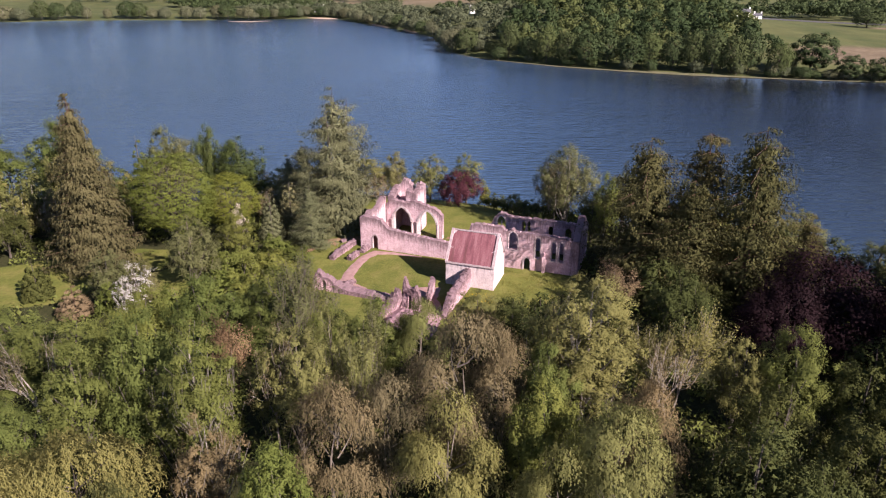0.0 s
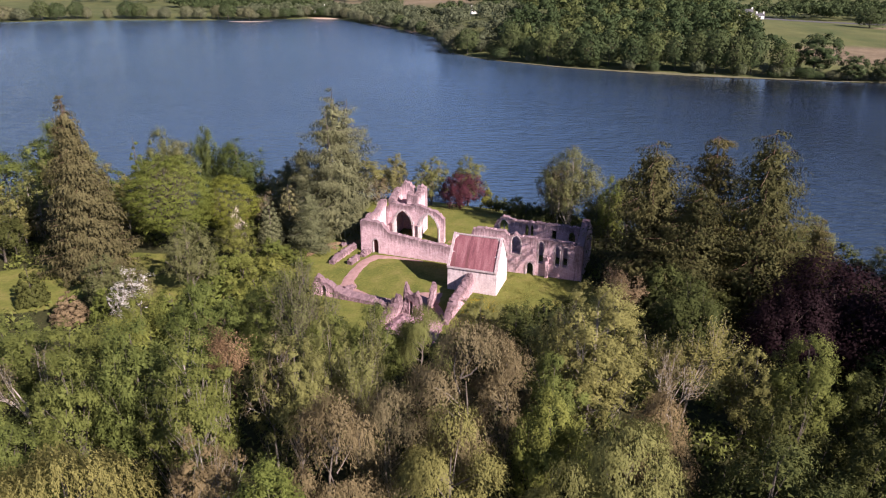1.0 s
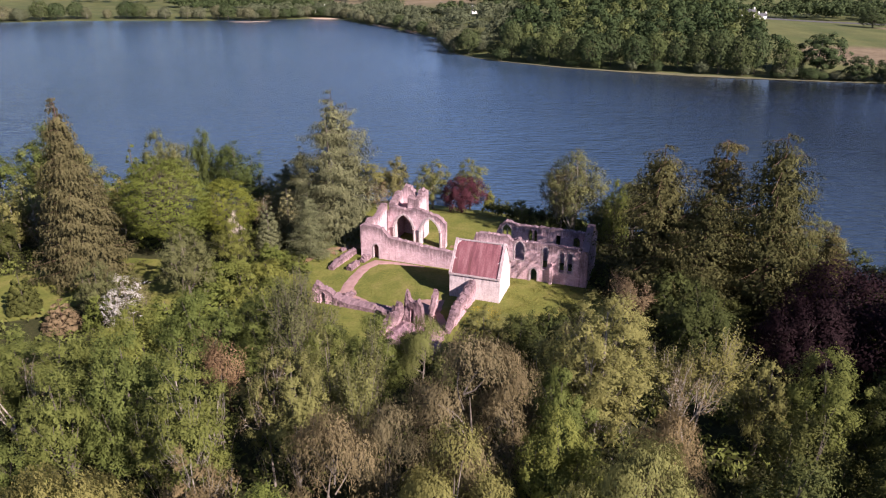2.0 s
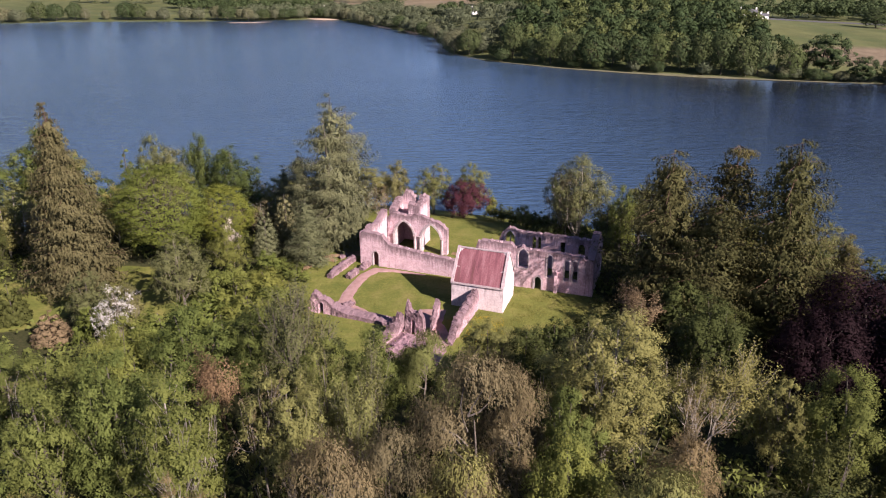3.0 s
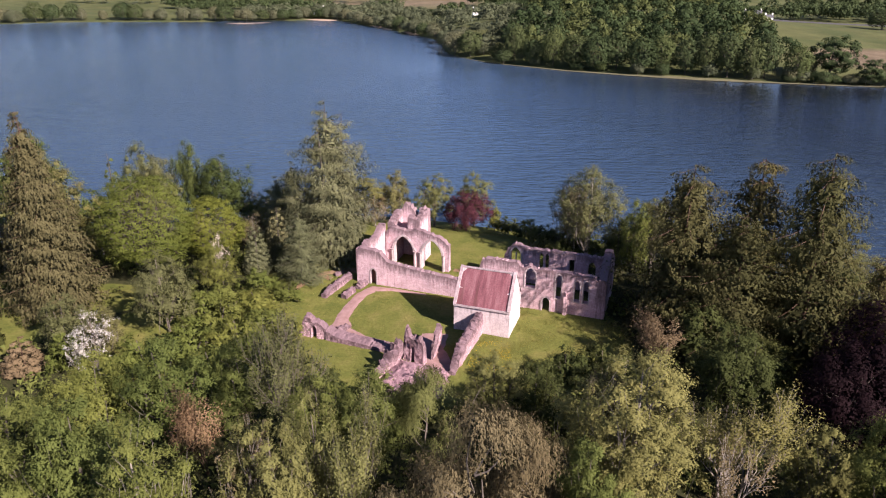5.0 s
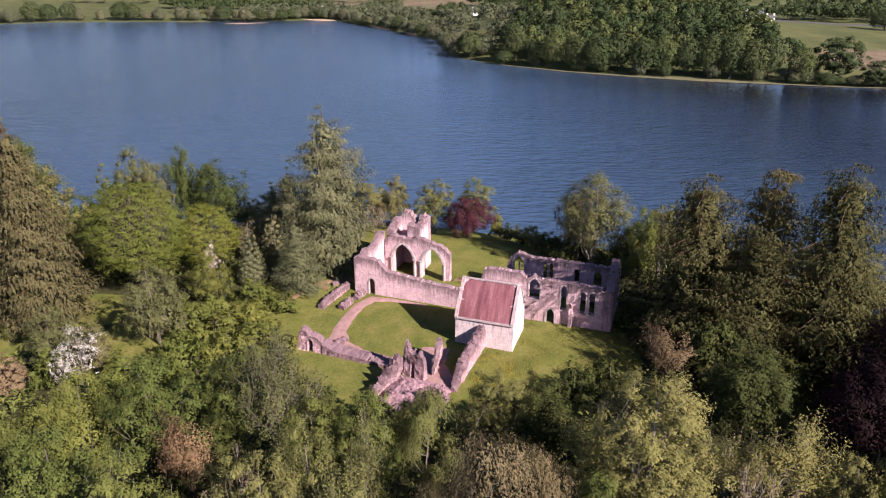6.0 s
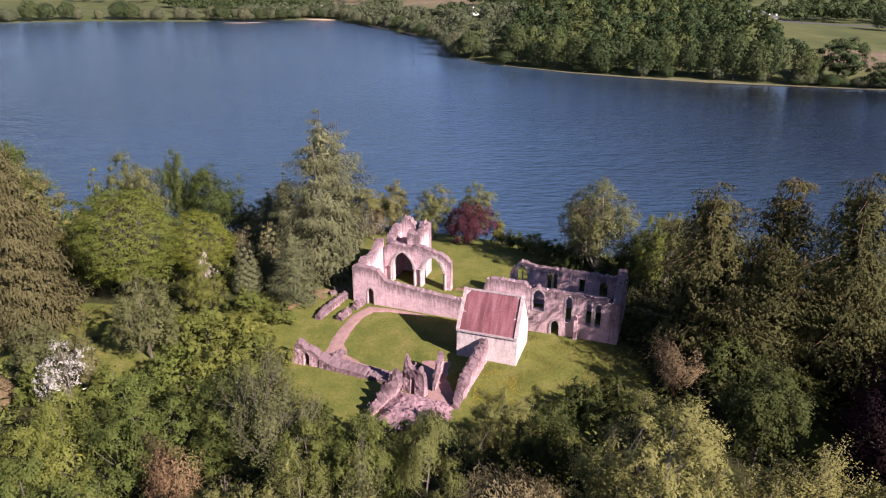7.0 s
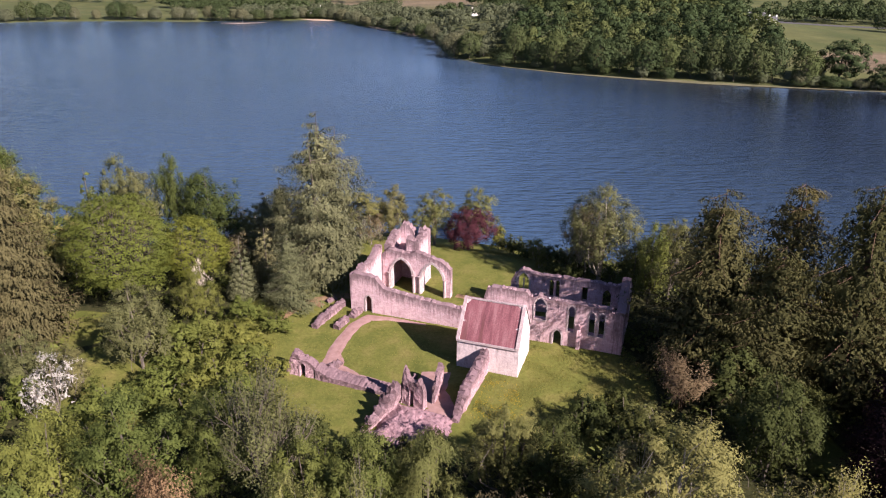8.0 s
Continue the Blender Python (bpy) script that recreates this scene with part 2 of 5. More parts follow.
def plain_material(name, a, b, scale=1.5, rough=0.9):
    m = Nodes(name, rough, 0.2)
    m.colour(m.ramp(m.noise(scale, 5, 0.65), (0.32, a), (0.68, b)))
    m.bump(m.noise(scale * 8, 3), 0.4, 0.02)
    return m.mat


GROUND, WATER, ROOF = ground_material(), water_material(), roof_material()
PATH_MAT = plain_material("path_gravel", (0.1922, 0.1116, 0.1023), (0.2728, 0.1705, 0.1612), 0.9)
EARTH = plain_material("bare_earth", (0.1364, 0.0806, 0.0465), (0.2046, 0.1364, 0.0806), 0.8)
SAND = plain_material("shore_sand", (0.2604, 0.186, 0.124), (0.3596, 0.279, 0.2046), 0.2)
REED = plain_material("shore_reeds", (0.062, 0.062, 0.031), (0.1178, 0.1085, 0.062), 0.3)
WHITE = plain_material("white_render", (0.72, 0.71, 0.68), (0.85, 0.84, 0.8), 0.6)
SLATE = plain_material("slate", (0.0558, 0.0558, 0.062), (0.1054, 0.1054, 0.1116), 2.0)
DARK = plain_material("dark_glass", (0.02, 0.022, 0.025), (0.04, 0.042, 0.045), 1.0, 0.2)
TIMBER = plain_material("stained_timber", (0.062, 0.0279, 0.0217), (0.1178, 0.0558, 0.0434), 2.0)
GRASS = leaf_material("grass_blade", (0.0992, 0.1085, 0.0248), (0.1674, 0.1643, 0.0496), 0.4)
BUTTERCUP = leaf_material("buttercup", (0.279, 0.186, 0.0124), (0.403, 0.279, 0.0248), 0.2)
TARP = plain_material("blue_tarpaulin", (0.0124, 0.0161, 0.0372), (0.0279, 0.0341, 0.0682), 2.0, 0.5)


# ---- mesh helpers ----
def part(name, bm, material, parent=None, label=""):
    """Links a bmesh or mesh as one object under a thing or part."""
    if isinstance(bm, bmesh.types.BMesh):
        me = bpy.data.meshes.new(name)
        bm.to_mesh(me)
        bm.free()
    else:
        me = bm
    if not me.materials:
        me.materials.append(material)
    ob = new(name, me)
    ob.parent = parent
    if label:
        ob["label"] = label
    return ob


def thing(name, m, label, category, group="", kind=""):
    ob = new(name)
    ob.matrix_world = m
    return tagged(ob, label, category, group, kind)


def smooth_step(a, b, x):
    t = np.clip((np.asarray(x, float) - a) / (b - a), 0, 1)
    return t * t * (3 - 2 * t)


# ---- the lie of the land ----
WATER_Z = -3.5
SHORE_X = [-2600, -900, -414, -347, -269, -194, -146, -112, -72, -39, -14, -9, -5, 15, 53, 78, 113, 147, 180, 400, 900, 2600]
SHORE_Y = [560, 610, 673, 695, 698, 690, 717, 704, 632, 574, 522, 462, 436, 407, 377, 363, 347, 337, 327, 285, 200, 100]


def wavy(x, y, s, k=0.0):
    return np.sin(x / s + 1.3 + k) * np.cos(y / s * 1.17 + k * 2.1) + 0.5 * np.sin(x / s * 2.3 + y / s * 1.9 + k)


def shore_distance(x, y):
    """Metres inland of the mainland's shore."""
    return np.asarray(y, float) - np.interp(x, SHORE_X, SHORE_Y) + 3.0 * wavy(x, y, 23.0)


def island_depth(x, y):
    """Metres inside the island's edge, roughly."""
    x, y = np.asarray(x, float), np.asarray(y, float)
    a = np.arctan2((y - 60) / 92, (x + 30) / 118)
    r = np.hypot((x + 30) / 118, (y - 60) / 92)
    return (1 + 0.03 * np.sin(5 * a + 1) + 0.02 * np.sin(9 * a) - r) * 100


def height(x, y):
    x, y = np.asarray(x, float), np.asarray(y, float)
    d = island_depth(x, y)
    island = -7 + 4.2 * smooth_step(-8, 3, d) + 2.8 * smooth_step(1, 17, d) + 0.12 * wavy(x, y, 9.0) * smooth_step(4, 14, d)
    s = shore_distance(x, y)
    main = -7 + 4.0 * smooth_step(-14, 3, s) + 2.2 * smooth_step(2, 40, s) + 0.012 * np.clip(s, 0, 4000)
    main = main + 15 * np.exp(-(((x - 110) / 130) ** 2) - ((y - 520) / 95) ** 2) * smooth_step(10, 90, s)
    main = main + 0.05 * np.clip(y - 850, 0, 4000) + 2 * wavy(x, y, 190.0) * smooth_step(60, 300, s)
    return np.maximum(island, main)


def gh(x, y):
    return float(height(x, y))


def lawn_mask(x, y):
    """1 on mown or open grass, 0 under the trees."""
    def spot(cx, cy, rx, ry):
        return 1.0 - np.hypot((x - cx) / rx, (y - cy) / ry)
    best = spot(-4, 101, 25, 21)
    for row in ((-7, 133, 24, 17), (-55, 107, 7, 6), (-67, 98, 11, 9.5), (6, 96, 17, 16), (-20, 108, 15, 13), (37, 82, 3, 4), (-36, 99, 14, 9), (-40, 88, 9, 6)):
        best = np.maximum(best, spot(*row))
    return smooth_step(-0.06, 0.1, best)


def build_ground():
    xs = np.unique(np.concatenate([np.linspace(-3400, -160, 40), np.linspace(-160, -62, 24), np.linspace(-62, 60, 80), np.linspace(60, 110, 26), np.linspace(110, 420, 36), np.linspace(420, 3400, 36)]))
    ys = np.unique(np.concatenate([np.linspace(-2500, -50, 18), np.linspace(-50, 30, 24), np.linspace(30, 160, 84), np.linspace(160, 300, 12), np.linspace(300, 760, 72), np.linspace(760, 4600, 40)]))
    X, Y = np.meshgrid(xs, ys)
    Z = height(X, Y)
    nx, ny = len(xs), len(ys)
    co = np.stack([X, Y, Z], -1).reshape(-1, 3)
    i = (np.arange(ny - 1)[:, None] * nx + np.arange(nx - 1)).ravel()
    quads = np.stack([i, i + 1, i + nx + 1, i + nx], -1)
    me = bpy.data.meshes.new("ground")
    me.from_pydata(co.tolist(), [], quads.tolist())
    me.polygons.foreach_set("use_smooth", np.ones(len(quads), bool))
    X, Y = X.ravel(), Y.ravel()
    main = smooth_step(150, 220, Y)
    f = np.maximum(np.maximum(0.95 - np.hypot((X - 222) / 58, (Y - 388) / 36), 0.9 - np.hypot((X + 30) / 70, (Y - 850) / 90)), 0.8 - np.hypot((X - 330) / 60, (Y - 520) / 20))
    f = np.maximum(f, 0.8 - np.hypot((X + 140) / 90, (Y - 860) / 60))
    for name, vals in (("lawn", lawn_mask(X, Y)), ("field", smooth_step(0.0, 0.3, f)), ("mainland", main)):
        me.attributes.new(name, "FLOAT", "POINT").data.foreach_set("value", vals.astype(np.float32))
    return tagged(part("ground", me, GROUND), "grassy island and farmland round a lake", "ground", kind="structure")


build_ground()
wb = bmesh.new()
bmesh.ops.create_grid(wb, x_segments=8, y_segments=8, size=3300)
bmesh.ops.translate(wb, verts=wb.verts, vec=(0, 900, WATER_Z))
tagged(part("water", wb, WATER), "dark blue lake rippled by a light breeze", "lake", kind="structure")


# ---- the priory's own axes: u along the church, v towards its far side ----
PRIORY = Matrix.Translation((-16.5, 113.9, 0.0)) @ Matrix.Rotation(radians(-18.3), 4, "Z")


def pw(u, v, z=0.0):
    return PRIORY @ Vector((u, v, z))


def arch_shape(s0, s1, z0, z1, spring=None, n=6):
    """The outline of a pointed opening: sill at z0, apex at z1."""
    w = s1 - s0
    spring = z1 - 0.8 * w if spring is None else spring
    rise, mid = z1 - spring, (s0 + s1) / 2
    rad = (rise * rise + w * w / 4) / w
    pts = [(s0, z0), (s1, z0), (s1, spring)]
    top = math.asin(min(1.0, rise / rad))
    for k in range(1, n + 1):
        a = top * k / n
        pts.append((s1 - rad + rad * math.cos(a), spring + rad * math.sin(a)))
    for k in range(n - 1, -1, -1):
        a = top * k / n
        pts.append((s0 + rad - rad * math.cos(a), spring + rad * math.sin(a)))
    return pts


def box_shape(s0, s1, z0, z1):
    return [(s0, z0), (s1, z0), (s1, z1), (s0, z1)]


def inside(poly, x, y):
    hit, j = False, len(poly) - 1
    for i in range(len(poly)):
        (xi, yi), (xj, yj) = poly[i], poly[j]
        if (yi > y) != (yj > y) and x < (xj - xi) * (y - yi) / (yj - yi) + xi:
            hit = not hit
        j = i
    return hit


def masonry(name, a, b, thick, top, holes=(), base=-0.6, rough=0.035, ragged=0.16, material=None, parent=None, label="", batter=0.0, seed=1, cell=0.55):
    """A wall from a to b (u, v), its thickness to the left of that way. top: (distance, height) of its broken skyline."""
    rnd = random.Random(seed)
    a, b = Vector(a), Vector(b)
    way = (b - a)
    length = way.length
    way = way / length
    side = Vector((-way.y, way.x))
    sky_s, sky_z = [p[0] for p in top], [p[1] for p in top]
    n = max(2, int(length / (0.36 if cell > 0.4 else 0.2)))
    line = []
    for k in range(n + 1):
        s = length * k / n
        z = float(np.interp(s, sky_s, sky_z))
        if 0 < k < n:
            s += rnd.uniform(-0.12, 0.12)
        line.append((s, z + rnd.uniform(-ragged, ragged * 0.6) * (1 if rough < 0.08 else 0.5)))
    for s, z in top[1:-1]:
        line.append((s, z))
    line = sorted(set(line))
    foot = [(length * k / max(1, int(length / 0.9)), base) for k in range(int(length / 0.9) + 1)] if length > 1.8 else [(0, base), (length, base)]
    outline = foot + line[::-1]
    verts, edges = [], []

    def loop(pts):
        first = len(verts)
        verts.extend(Vector(p) for p in pts)
        edges.extend((first + i, first + (i + 1) % len(pts)) for i in range(len(pts)))

    loop(outline)
    for h in holes:
        loop(h)
    hi = max(z for _, z in line)
    for i in range(1, int(length / cell) + 1):
        for j in range(1, int((hi - base) / cell) + 1):
            p = (i * cell + rnd.uniform(-0.15, 0.15), base + j * cell + rnd.uniform(-0.15, 0.15))
            if inside(outline, *p) and not any(inside(h, *p) for h in holes) and p[0] < length - 0.1:
                verts.append(Vector(p))
    v2, _, f2, *_ = geometry.delaunay_2d_cdt(verts, edges, [], 0, 1e-4)
    keep = []
    for f in f2:
        c = sum((v2[i] for i in f), Vector((0, 0))) / len(f)
        if inside(outline, c.x, c.y) and not any(inside(h, c.x, c.y) for h in holes):
            keep.append(list(f))
    bm = bmesh.new()
    worn = bm.verts.layers.float.new("head")
    near, far = {}, {}
    for i in sorted({i for f in keep for i in f}):
        s, z = v2[i]
        p = a + way * s
        out = batter * max(0.0, 1 - z / 2.0)
        for side_of, depth, k in ((near, -out, 0.0), (far, thick + out, 7.0)):
            q = Vector((*(p + side * depth), z))
            j = noise.noise_vector(q * 0.9 + Vector((k, seed, 0))) * rough + noise.noise_vector(q * 2.6 + Vector((k, 0, seed))) * rough * 0.7 + noise.noise_vector(q * 6.1 + Vector((0, k, seed))) * rough * 0.7
            side_of[i] = bm.verts.new(q + j)
            side_of[i][worn] = max(0.0, 1 - (float(np.interp(s, sky_s, sky_z)) - z) / 1.7)
    count = {}
    for f in keep:
        bm.faces.new([near[i] for i in f])
        bm.faces.new([far[i] for i in reversed(f)])
        for k in range(len(f)):
            e = (f[k], f[(k + 1) % len(f)])
            count[tuple(sorted(e))] = None if tuple(sorted(e)) in count else e
    # the broken crest and the reveals, rough across the wall's thickness too
    steps = max(2, int(abs(thick) / 0.3))
    rows = {}
    for e in count.values():
        for i in e or ():
            if i in rows:
                continue
            s, z = v2[i]
            crest = z > float(np.interp(s, sky_s, sky_z)) - 0.4 - ragged
            rows[i] = [near[i]]
            for k in range(1, steps):
                q = near[i].co.lerp(far[i].co, k / steps)
                q = q + noise.noise_vector(q * 3.1 + Vector((seed, 0, 0))) * rough * 1.5 * (1 if crest else 0.4)
                q.z += (math.sin(math.pi * k / steps) * rough * 1.3 + rnd.uniform(-1, 1) * ragged * (0.55 if rough < 0.08 else 1.0)) * crest
                rows[i].append(bm.verts.new(q))
                rows[i][-1][worn] = near[i][worn]
            rows[i].append(far[i])
    for e in count.values():
        if e:
            i, j = e
            for k in range(steps):
                bm.faces.new([rows[j][k], rows[i][k], rows[i][k + 1], rows[j][k + 1]])
    bmesh.ops.recalc_face_normals(bm, faces=bm.faces)
    ob = part(name, bm, material or STONE, parent, label)
    ob.data.polygons.foreach_set("use_smooth", np.ones(len(ob.data.polygons), bool))
    ob.data.set_sharp_from_angle(angle=radians(42 if rough < 0.06 else 24))
    return ob


def surround(name, a, b, shape, parent, width=0.2, proud=0.07, depth=0.25, material=None, closed=False):
    """Dressed stones round an opening, on the near face of a wall from a to b."""
    a, b = Vector(a), Vector(b)
    way = (b - a).normalized()
    side = Vector((-way.y, way.x))
    pts = [Vector(p) for p in shape[1:]] + [Vector(shape[0])]
    if closed:
        pts.append(Vector(shape[1]))
    mid = sum(pts, Vector((0, 0))) / len(pts)
    bm = bmesh.new()
    rows = []
    for k, p in enumerate(pts):
        t = (pts[min(k + 1, len(pts) - 1)] - pts[max(k - 1, 0)]).normalized()
        out = Vector((t.y, -t.x))
        if out.dot(p - mid) < 0:
            out = -out
        ring = []
        for w, d in ((-0.02, -proud), (width, -proud), (width, depth), (-0.02, depth)):
            q = p + out * w
            ring.append(bm.verts.new((*(a + way * q.x + side * d), q.y)))
        rows.append(ring)
    for r0, r1 in zip(rows, rows[1:]):
        for k in range(4):
            bm.faces.new([r0[k], r0[(k + 1) % 4], r1[(k + 1) % 4], r1[k]])
    for r in (rows[0], rows[-1]):
        bm.faces.new(r)
    bmesh.ops.recalc_face_normals(bm, faces=bm.faces)
    return part(name, bm, material or DRESSED, parent, "pale dressed sandstone surround")


def block(bm, size, at, turn=0.0, tilt=0.0, rnd=None, wear=0.0):
    """A box with knocked corners, into a bmesh."""
    m = Matrix.Translation(at) @ Matrix.Rotation(turn, 4, "Z") @ Matrix.Rotation(tilt, 4, "X") @ Matrix.Diagonal((*size, 1))
    made = bmesh.ops.create_cube(bm, size=1.0, matrix=m)["verts"]
    if wear and rnd:
        for v in made:
            v.co += Vector((rnd.uniform(-wear, wear), rnd.uniform(-wear, wear), rnd.uniform(-wear, wear)))
    return made


STONE_MESHES = {}


def loose_stones(parent, spots, material, seed=3):
    """Single stones resting at (u, v, z, size), as parts that share a few meshes."""
    rnd = random.Random(seed)
    if material.name not in STONE_MESHES:
        STONE_MESHES[material.name] = []
        for k in range(6):
            bm = bmesh.new()
            block(bm, (1, rnd.uniform(0.6, 0.9), rnd.uniform(0.45, 0.7)), (0, 0, 0.2), 0, 0, rnd, 0.13)
            bmesh.ops.bevel(bm, geom=bm.edges[:], offset=0.09, segments=1, affect="EDGES")
            me = bpy.data.meshes.new("stone")
            bm.to_mesh(me)
            bm.free()
            me.materials.append(material)
            STONE_MESHES[material.name].append(me)
    for u, v, z, size in spots:
        ob = new("stone", rnd.choice(STONE_MESHES[material.name]))
        ob.parent = parent
        ob.matrix_basis = pose(u, v, z, rnd.uniform(-14, 14), rnd.uniform(-14, 14), rnd.uniform(0, 360)) @ Matrix.Diagonal((size, size, size, 1))


# ---- church ----
church = thing("priory_church", PRIORY, "roofless pink sandstone priory church in ruins on grass", "church ruin")
nave = masonry("nave_wall", (0, 0), (20.2, 0), 1.0, [(0, 5.7), (0.8, 6.0), (4.0, 5.7), (4.6, 4.9), (5.2, 4.3), (6.1, 4.0), (8.9, 3.7), (12.3, 3.3), (16.3, 3.0), (20.2, 2.95)], [arch_shape(2.35, 3.35, -0.7, 2.75)], parent=church, seed=2, label="sunlit rubble wall with a small pointed doorway")
surround("door_surround", (0, 0), (20, 0), arch_shape(2.35, 3.35, -0.5, 2.75), nave, 0.16, 0.05)
masonry("west_wall", (0.02, 9.0), (0.02, 1.02), 1.1, [(0, 7.2), (1.2, 6.6), (2.4, 6.0), (4, 5.6), (6.3, 6.0), (8, 5.6)], parent=church, seed=3, rough=0.07, ragged=0.32, cell=0.3)
arcade = masonry("arcade", (1.2, 8.6), (12.45, 8.6), 1.0, [(0, 5.6), (0.9, 6.5), (1.8, 6.7), (3.4, 6.3), (4.6, 6.3), (5.6, 6.7), (7.0, 6.4), (8.0, 6.2), (9.3, 5.9), (10.5, 5.3), (11.1, 4.5)], [arch_shape(1.5, 5.05, -0.8, 5.3, 2.5), arch_shape(6.55, 10.1, -0.8, 5.15, 2.3)], parent=church, seed=4, cell=0.5, label="two pointed arches on clustered piers")
for s0, s1, z1, sp in ((1.5, 5.05, 5.3, 2.5), (6.55, 10.1, 5.15, 2.3)):
    surround("arch_moulding", (1.2, 8.6), (12.4, 8.6), arch_shape(s0, s1, -0.3, z1, sp, 9), arcade, 0.34, 0.12, 0.4)
    surround("arch_moulding", (12.45, 9.6), (1.2, 9.6), arch_shape(11.25 - s1, 11.25 - s0, -0.3, z1, sp, 9), arcade, 0.34, 0.12, 0.4)
for s in (1.25, 5.3, 6.3, 10.35):
    bm = bmesh.new()
    bmesh.ops.create_cone(bm, cap_ends=True, segments=10, radius1=0.2, radius2=0.2, depth=3.0, matrix=Matrix.Translation((1.2 + s, 8.5, 1.2)))
    bmesh.ops.create_cone(bm, cap_ends=True, segments=10, radius1=0.22, radius2=0.34, depth=0.3, matrix=Matrix.Translation((1.2 + s, 8.5, 2.7)))
    part("column", bm, DRESSED, arcade, "round shaft with a moulded capital")
masonry("tower_west_wall", (1.2, 13.4), (1.2, 9.62), 1.3, [(0, 8.0), (1.6, 7.7), (2.6, 7.3), (3.8, 6.9)], parent=church, seed=5, rough=0.07, ragged=0.3, cell=0.3, label="broken stump of the bell tower")
masonry("tower_north_wall", (1.22, 13.42), (7.1, 13.42), 1.2, [(0, 7.3), (0.9, 8.2), (1.6, 9.2), (2.6, 9.0), (3.4, 8.0), (3.9, 7.0), (4.3, 8.6), (5.0, 8.8), (5.88, 8.6)], parent=church, seed=6, rough=0.07, ragged=0.3, cell=0.3)
masonry("tower_east_wall", (7.1, 9.62), (7.1, 13.4), 1.2, [(0, 7.9), (1.6, 8.2), (2.6, 8.0), (3.78, 8.5)], parent=church, seed=7, rough=0.07, ragged=0.3, cell=0.3)

masonry("tower_stub", (5.88, 9.64), (5.88, 12.0), 1.0, [(0, 8.1), (0.7, 8.5), (1.6, 8.0), (2.36, 7.6)], base=5.6, parent=church, seed=12, rough=0.06, ragged=0.2, cell=0.3)
# added slab that keeps daylight out of the tower behind the arch
bm = bmesh.new()
block(bm, (3.36, 3.76, 0.3), (4.2, 11.52, 5.75))
part("tower_vault", bm, WORN, church, "slab added over the tower's inside to keep it dark")
# dark planks added inside the doorway to stand for its black interior
bm = bmesh.new()
for k in range(5):
    block(bm, (0.196, 0.08, 3.0 - 0.12 * abs(k - 2)), (2.45 + k * 0.2, 0.6, 1.0 - 0.06 * abs(k - 2)))
part("door", bm, TIMBER, nave, "dark planks added to keep the doorway black")
choir = masonry("choir_wall", (20.22, 0.02), (37.7, 0.02), 1.0, [(0, 5.6), (0.4, 6.9), (2.4, 7.2), (5.6, 7.1), (6.5, 6.4), (7.4, 6.9), (8.3, 6.4), (10, 6.5), (14.2, 6.4), (16.6, 6.4), (17.48, 5.7)], [arch_shape(6.9, 8.55, 3.3, 6.5), arch_shape(9.6, 10.75, -0.9, 2.25), arch_shape(11.45, 12.3, 2.2, 6.05), arch_shape(14.15, 14.95, 2.1, 5.5), arch_shape(15.4, 16.2, 2.1, 5.6)], base=-1.0, parent=church, seed=8, label="tall rubble wall with pointed lancet windows and a doorway")
for s0, s1, z0, z1 in ((6.9, 8.55, 3.3, 6.5), (9.6, 10.75, -0.6, 2.25), (11.45, 12.3, 2.2, 6.05), (14.15, 14.95, 2.1, 5.5), (15.4, 16.2, 2.1, 5.6)):
    surround("door_surround" if z0 < 0 else "window_surround", (20.22, 0.02), (37.7, 0.02), arch_shape(s0, s1, z0, z1), choir, 0.2 if z0 < 0 else 0.15, 0.09 if z0 < 0 else 0.05, closed=z0 > 0)
bm = bmesh.new()
block(bm, (0.4, 0.5, 3.4), (33.25, -0.2, 1.2), 0, 0, random.Random(4), 0.08)
block(bm, (0.34, 0.4, 0.9), (33.2, -0.16, 3.1), 0, 0.1, random.Random(5), 0.09)
part("buttress", bm, STONE, choir, "worn stub of a slim buttress")
nchoir = masonry("choir_north_wall", (21.8, 8.6), (37.7, 8.6), 1.0, [(0, 4.4), (0.6, 5.6), (1.7, 6.5), (2.7, 6.2), (3.6, 5.9), (8, 5.95), (12, 5.9), (15.0, 5.7), (15.9, 6.2)], [arch_shape(1.0, 2.7, 1.6, 5.9), arch_shape(5.6, 6.25, 2.4, 5.4), arch_shape(6.5, 7.15, 2.4, 5.4), box_shape(10.3, 11.1, 2.6, 4.9), arch_shape(13.2, 14.4, 1.8, 5.0)], base=-1.0, parent=church, seed=9)
surround("window_surround", (21.8, 8.6), (37.7, 8.6), arch_shape(1.0, 2.7, 1.6, 5.9), nchoir, 0.22, 0.1, closed=True)
bm = bmesh.new()
block(bm, (0.16, 0.2, 3.4), (23.65, 8.95, 3.2))
part("mullion", bm, DRESSED, nchoir)
east = masonry("choir_east_wall", (37.72, 0.0), (37.72, 9.6), -1.1, [(0, 6.0), (1.6, 6.9), (4.2, 8.8), (5.4, 8.7), (8, 6.9), (9.6, 6.0)], [arch_shape(2.0, 2.8, 2.0, 5.6), arch_shape(3.2, 4.0, 2.0, 6.2), arch_shape(4.4, 5.2, 2.0, 6.6), arch_shape(5.6, 6.4, 2.0, 6.2), arch_shape(6.8, 7.6, 2.0, 5.6)], base=-1.2, parent=church, seed=10)
masonry("chancel_cross_wall", (21.9, 1.04), (21.9, 8.58), -0.9, [(0, 6.4), (0.8, 4.2), (1.6, 2.0), (3, 0.6), (5, 0.5), (6.4, 1.4), (7.54, 4.2)], parent=church, seed=11)
rnd = random.Random(5)
spots = []
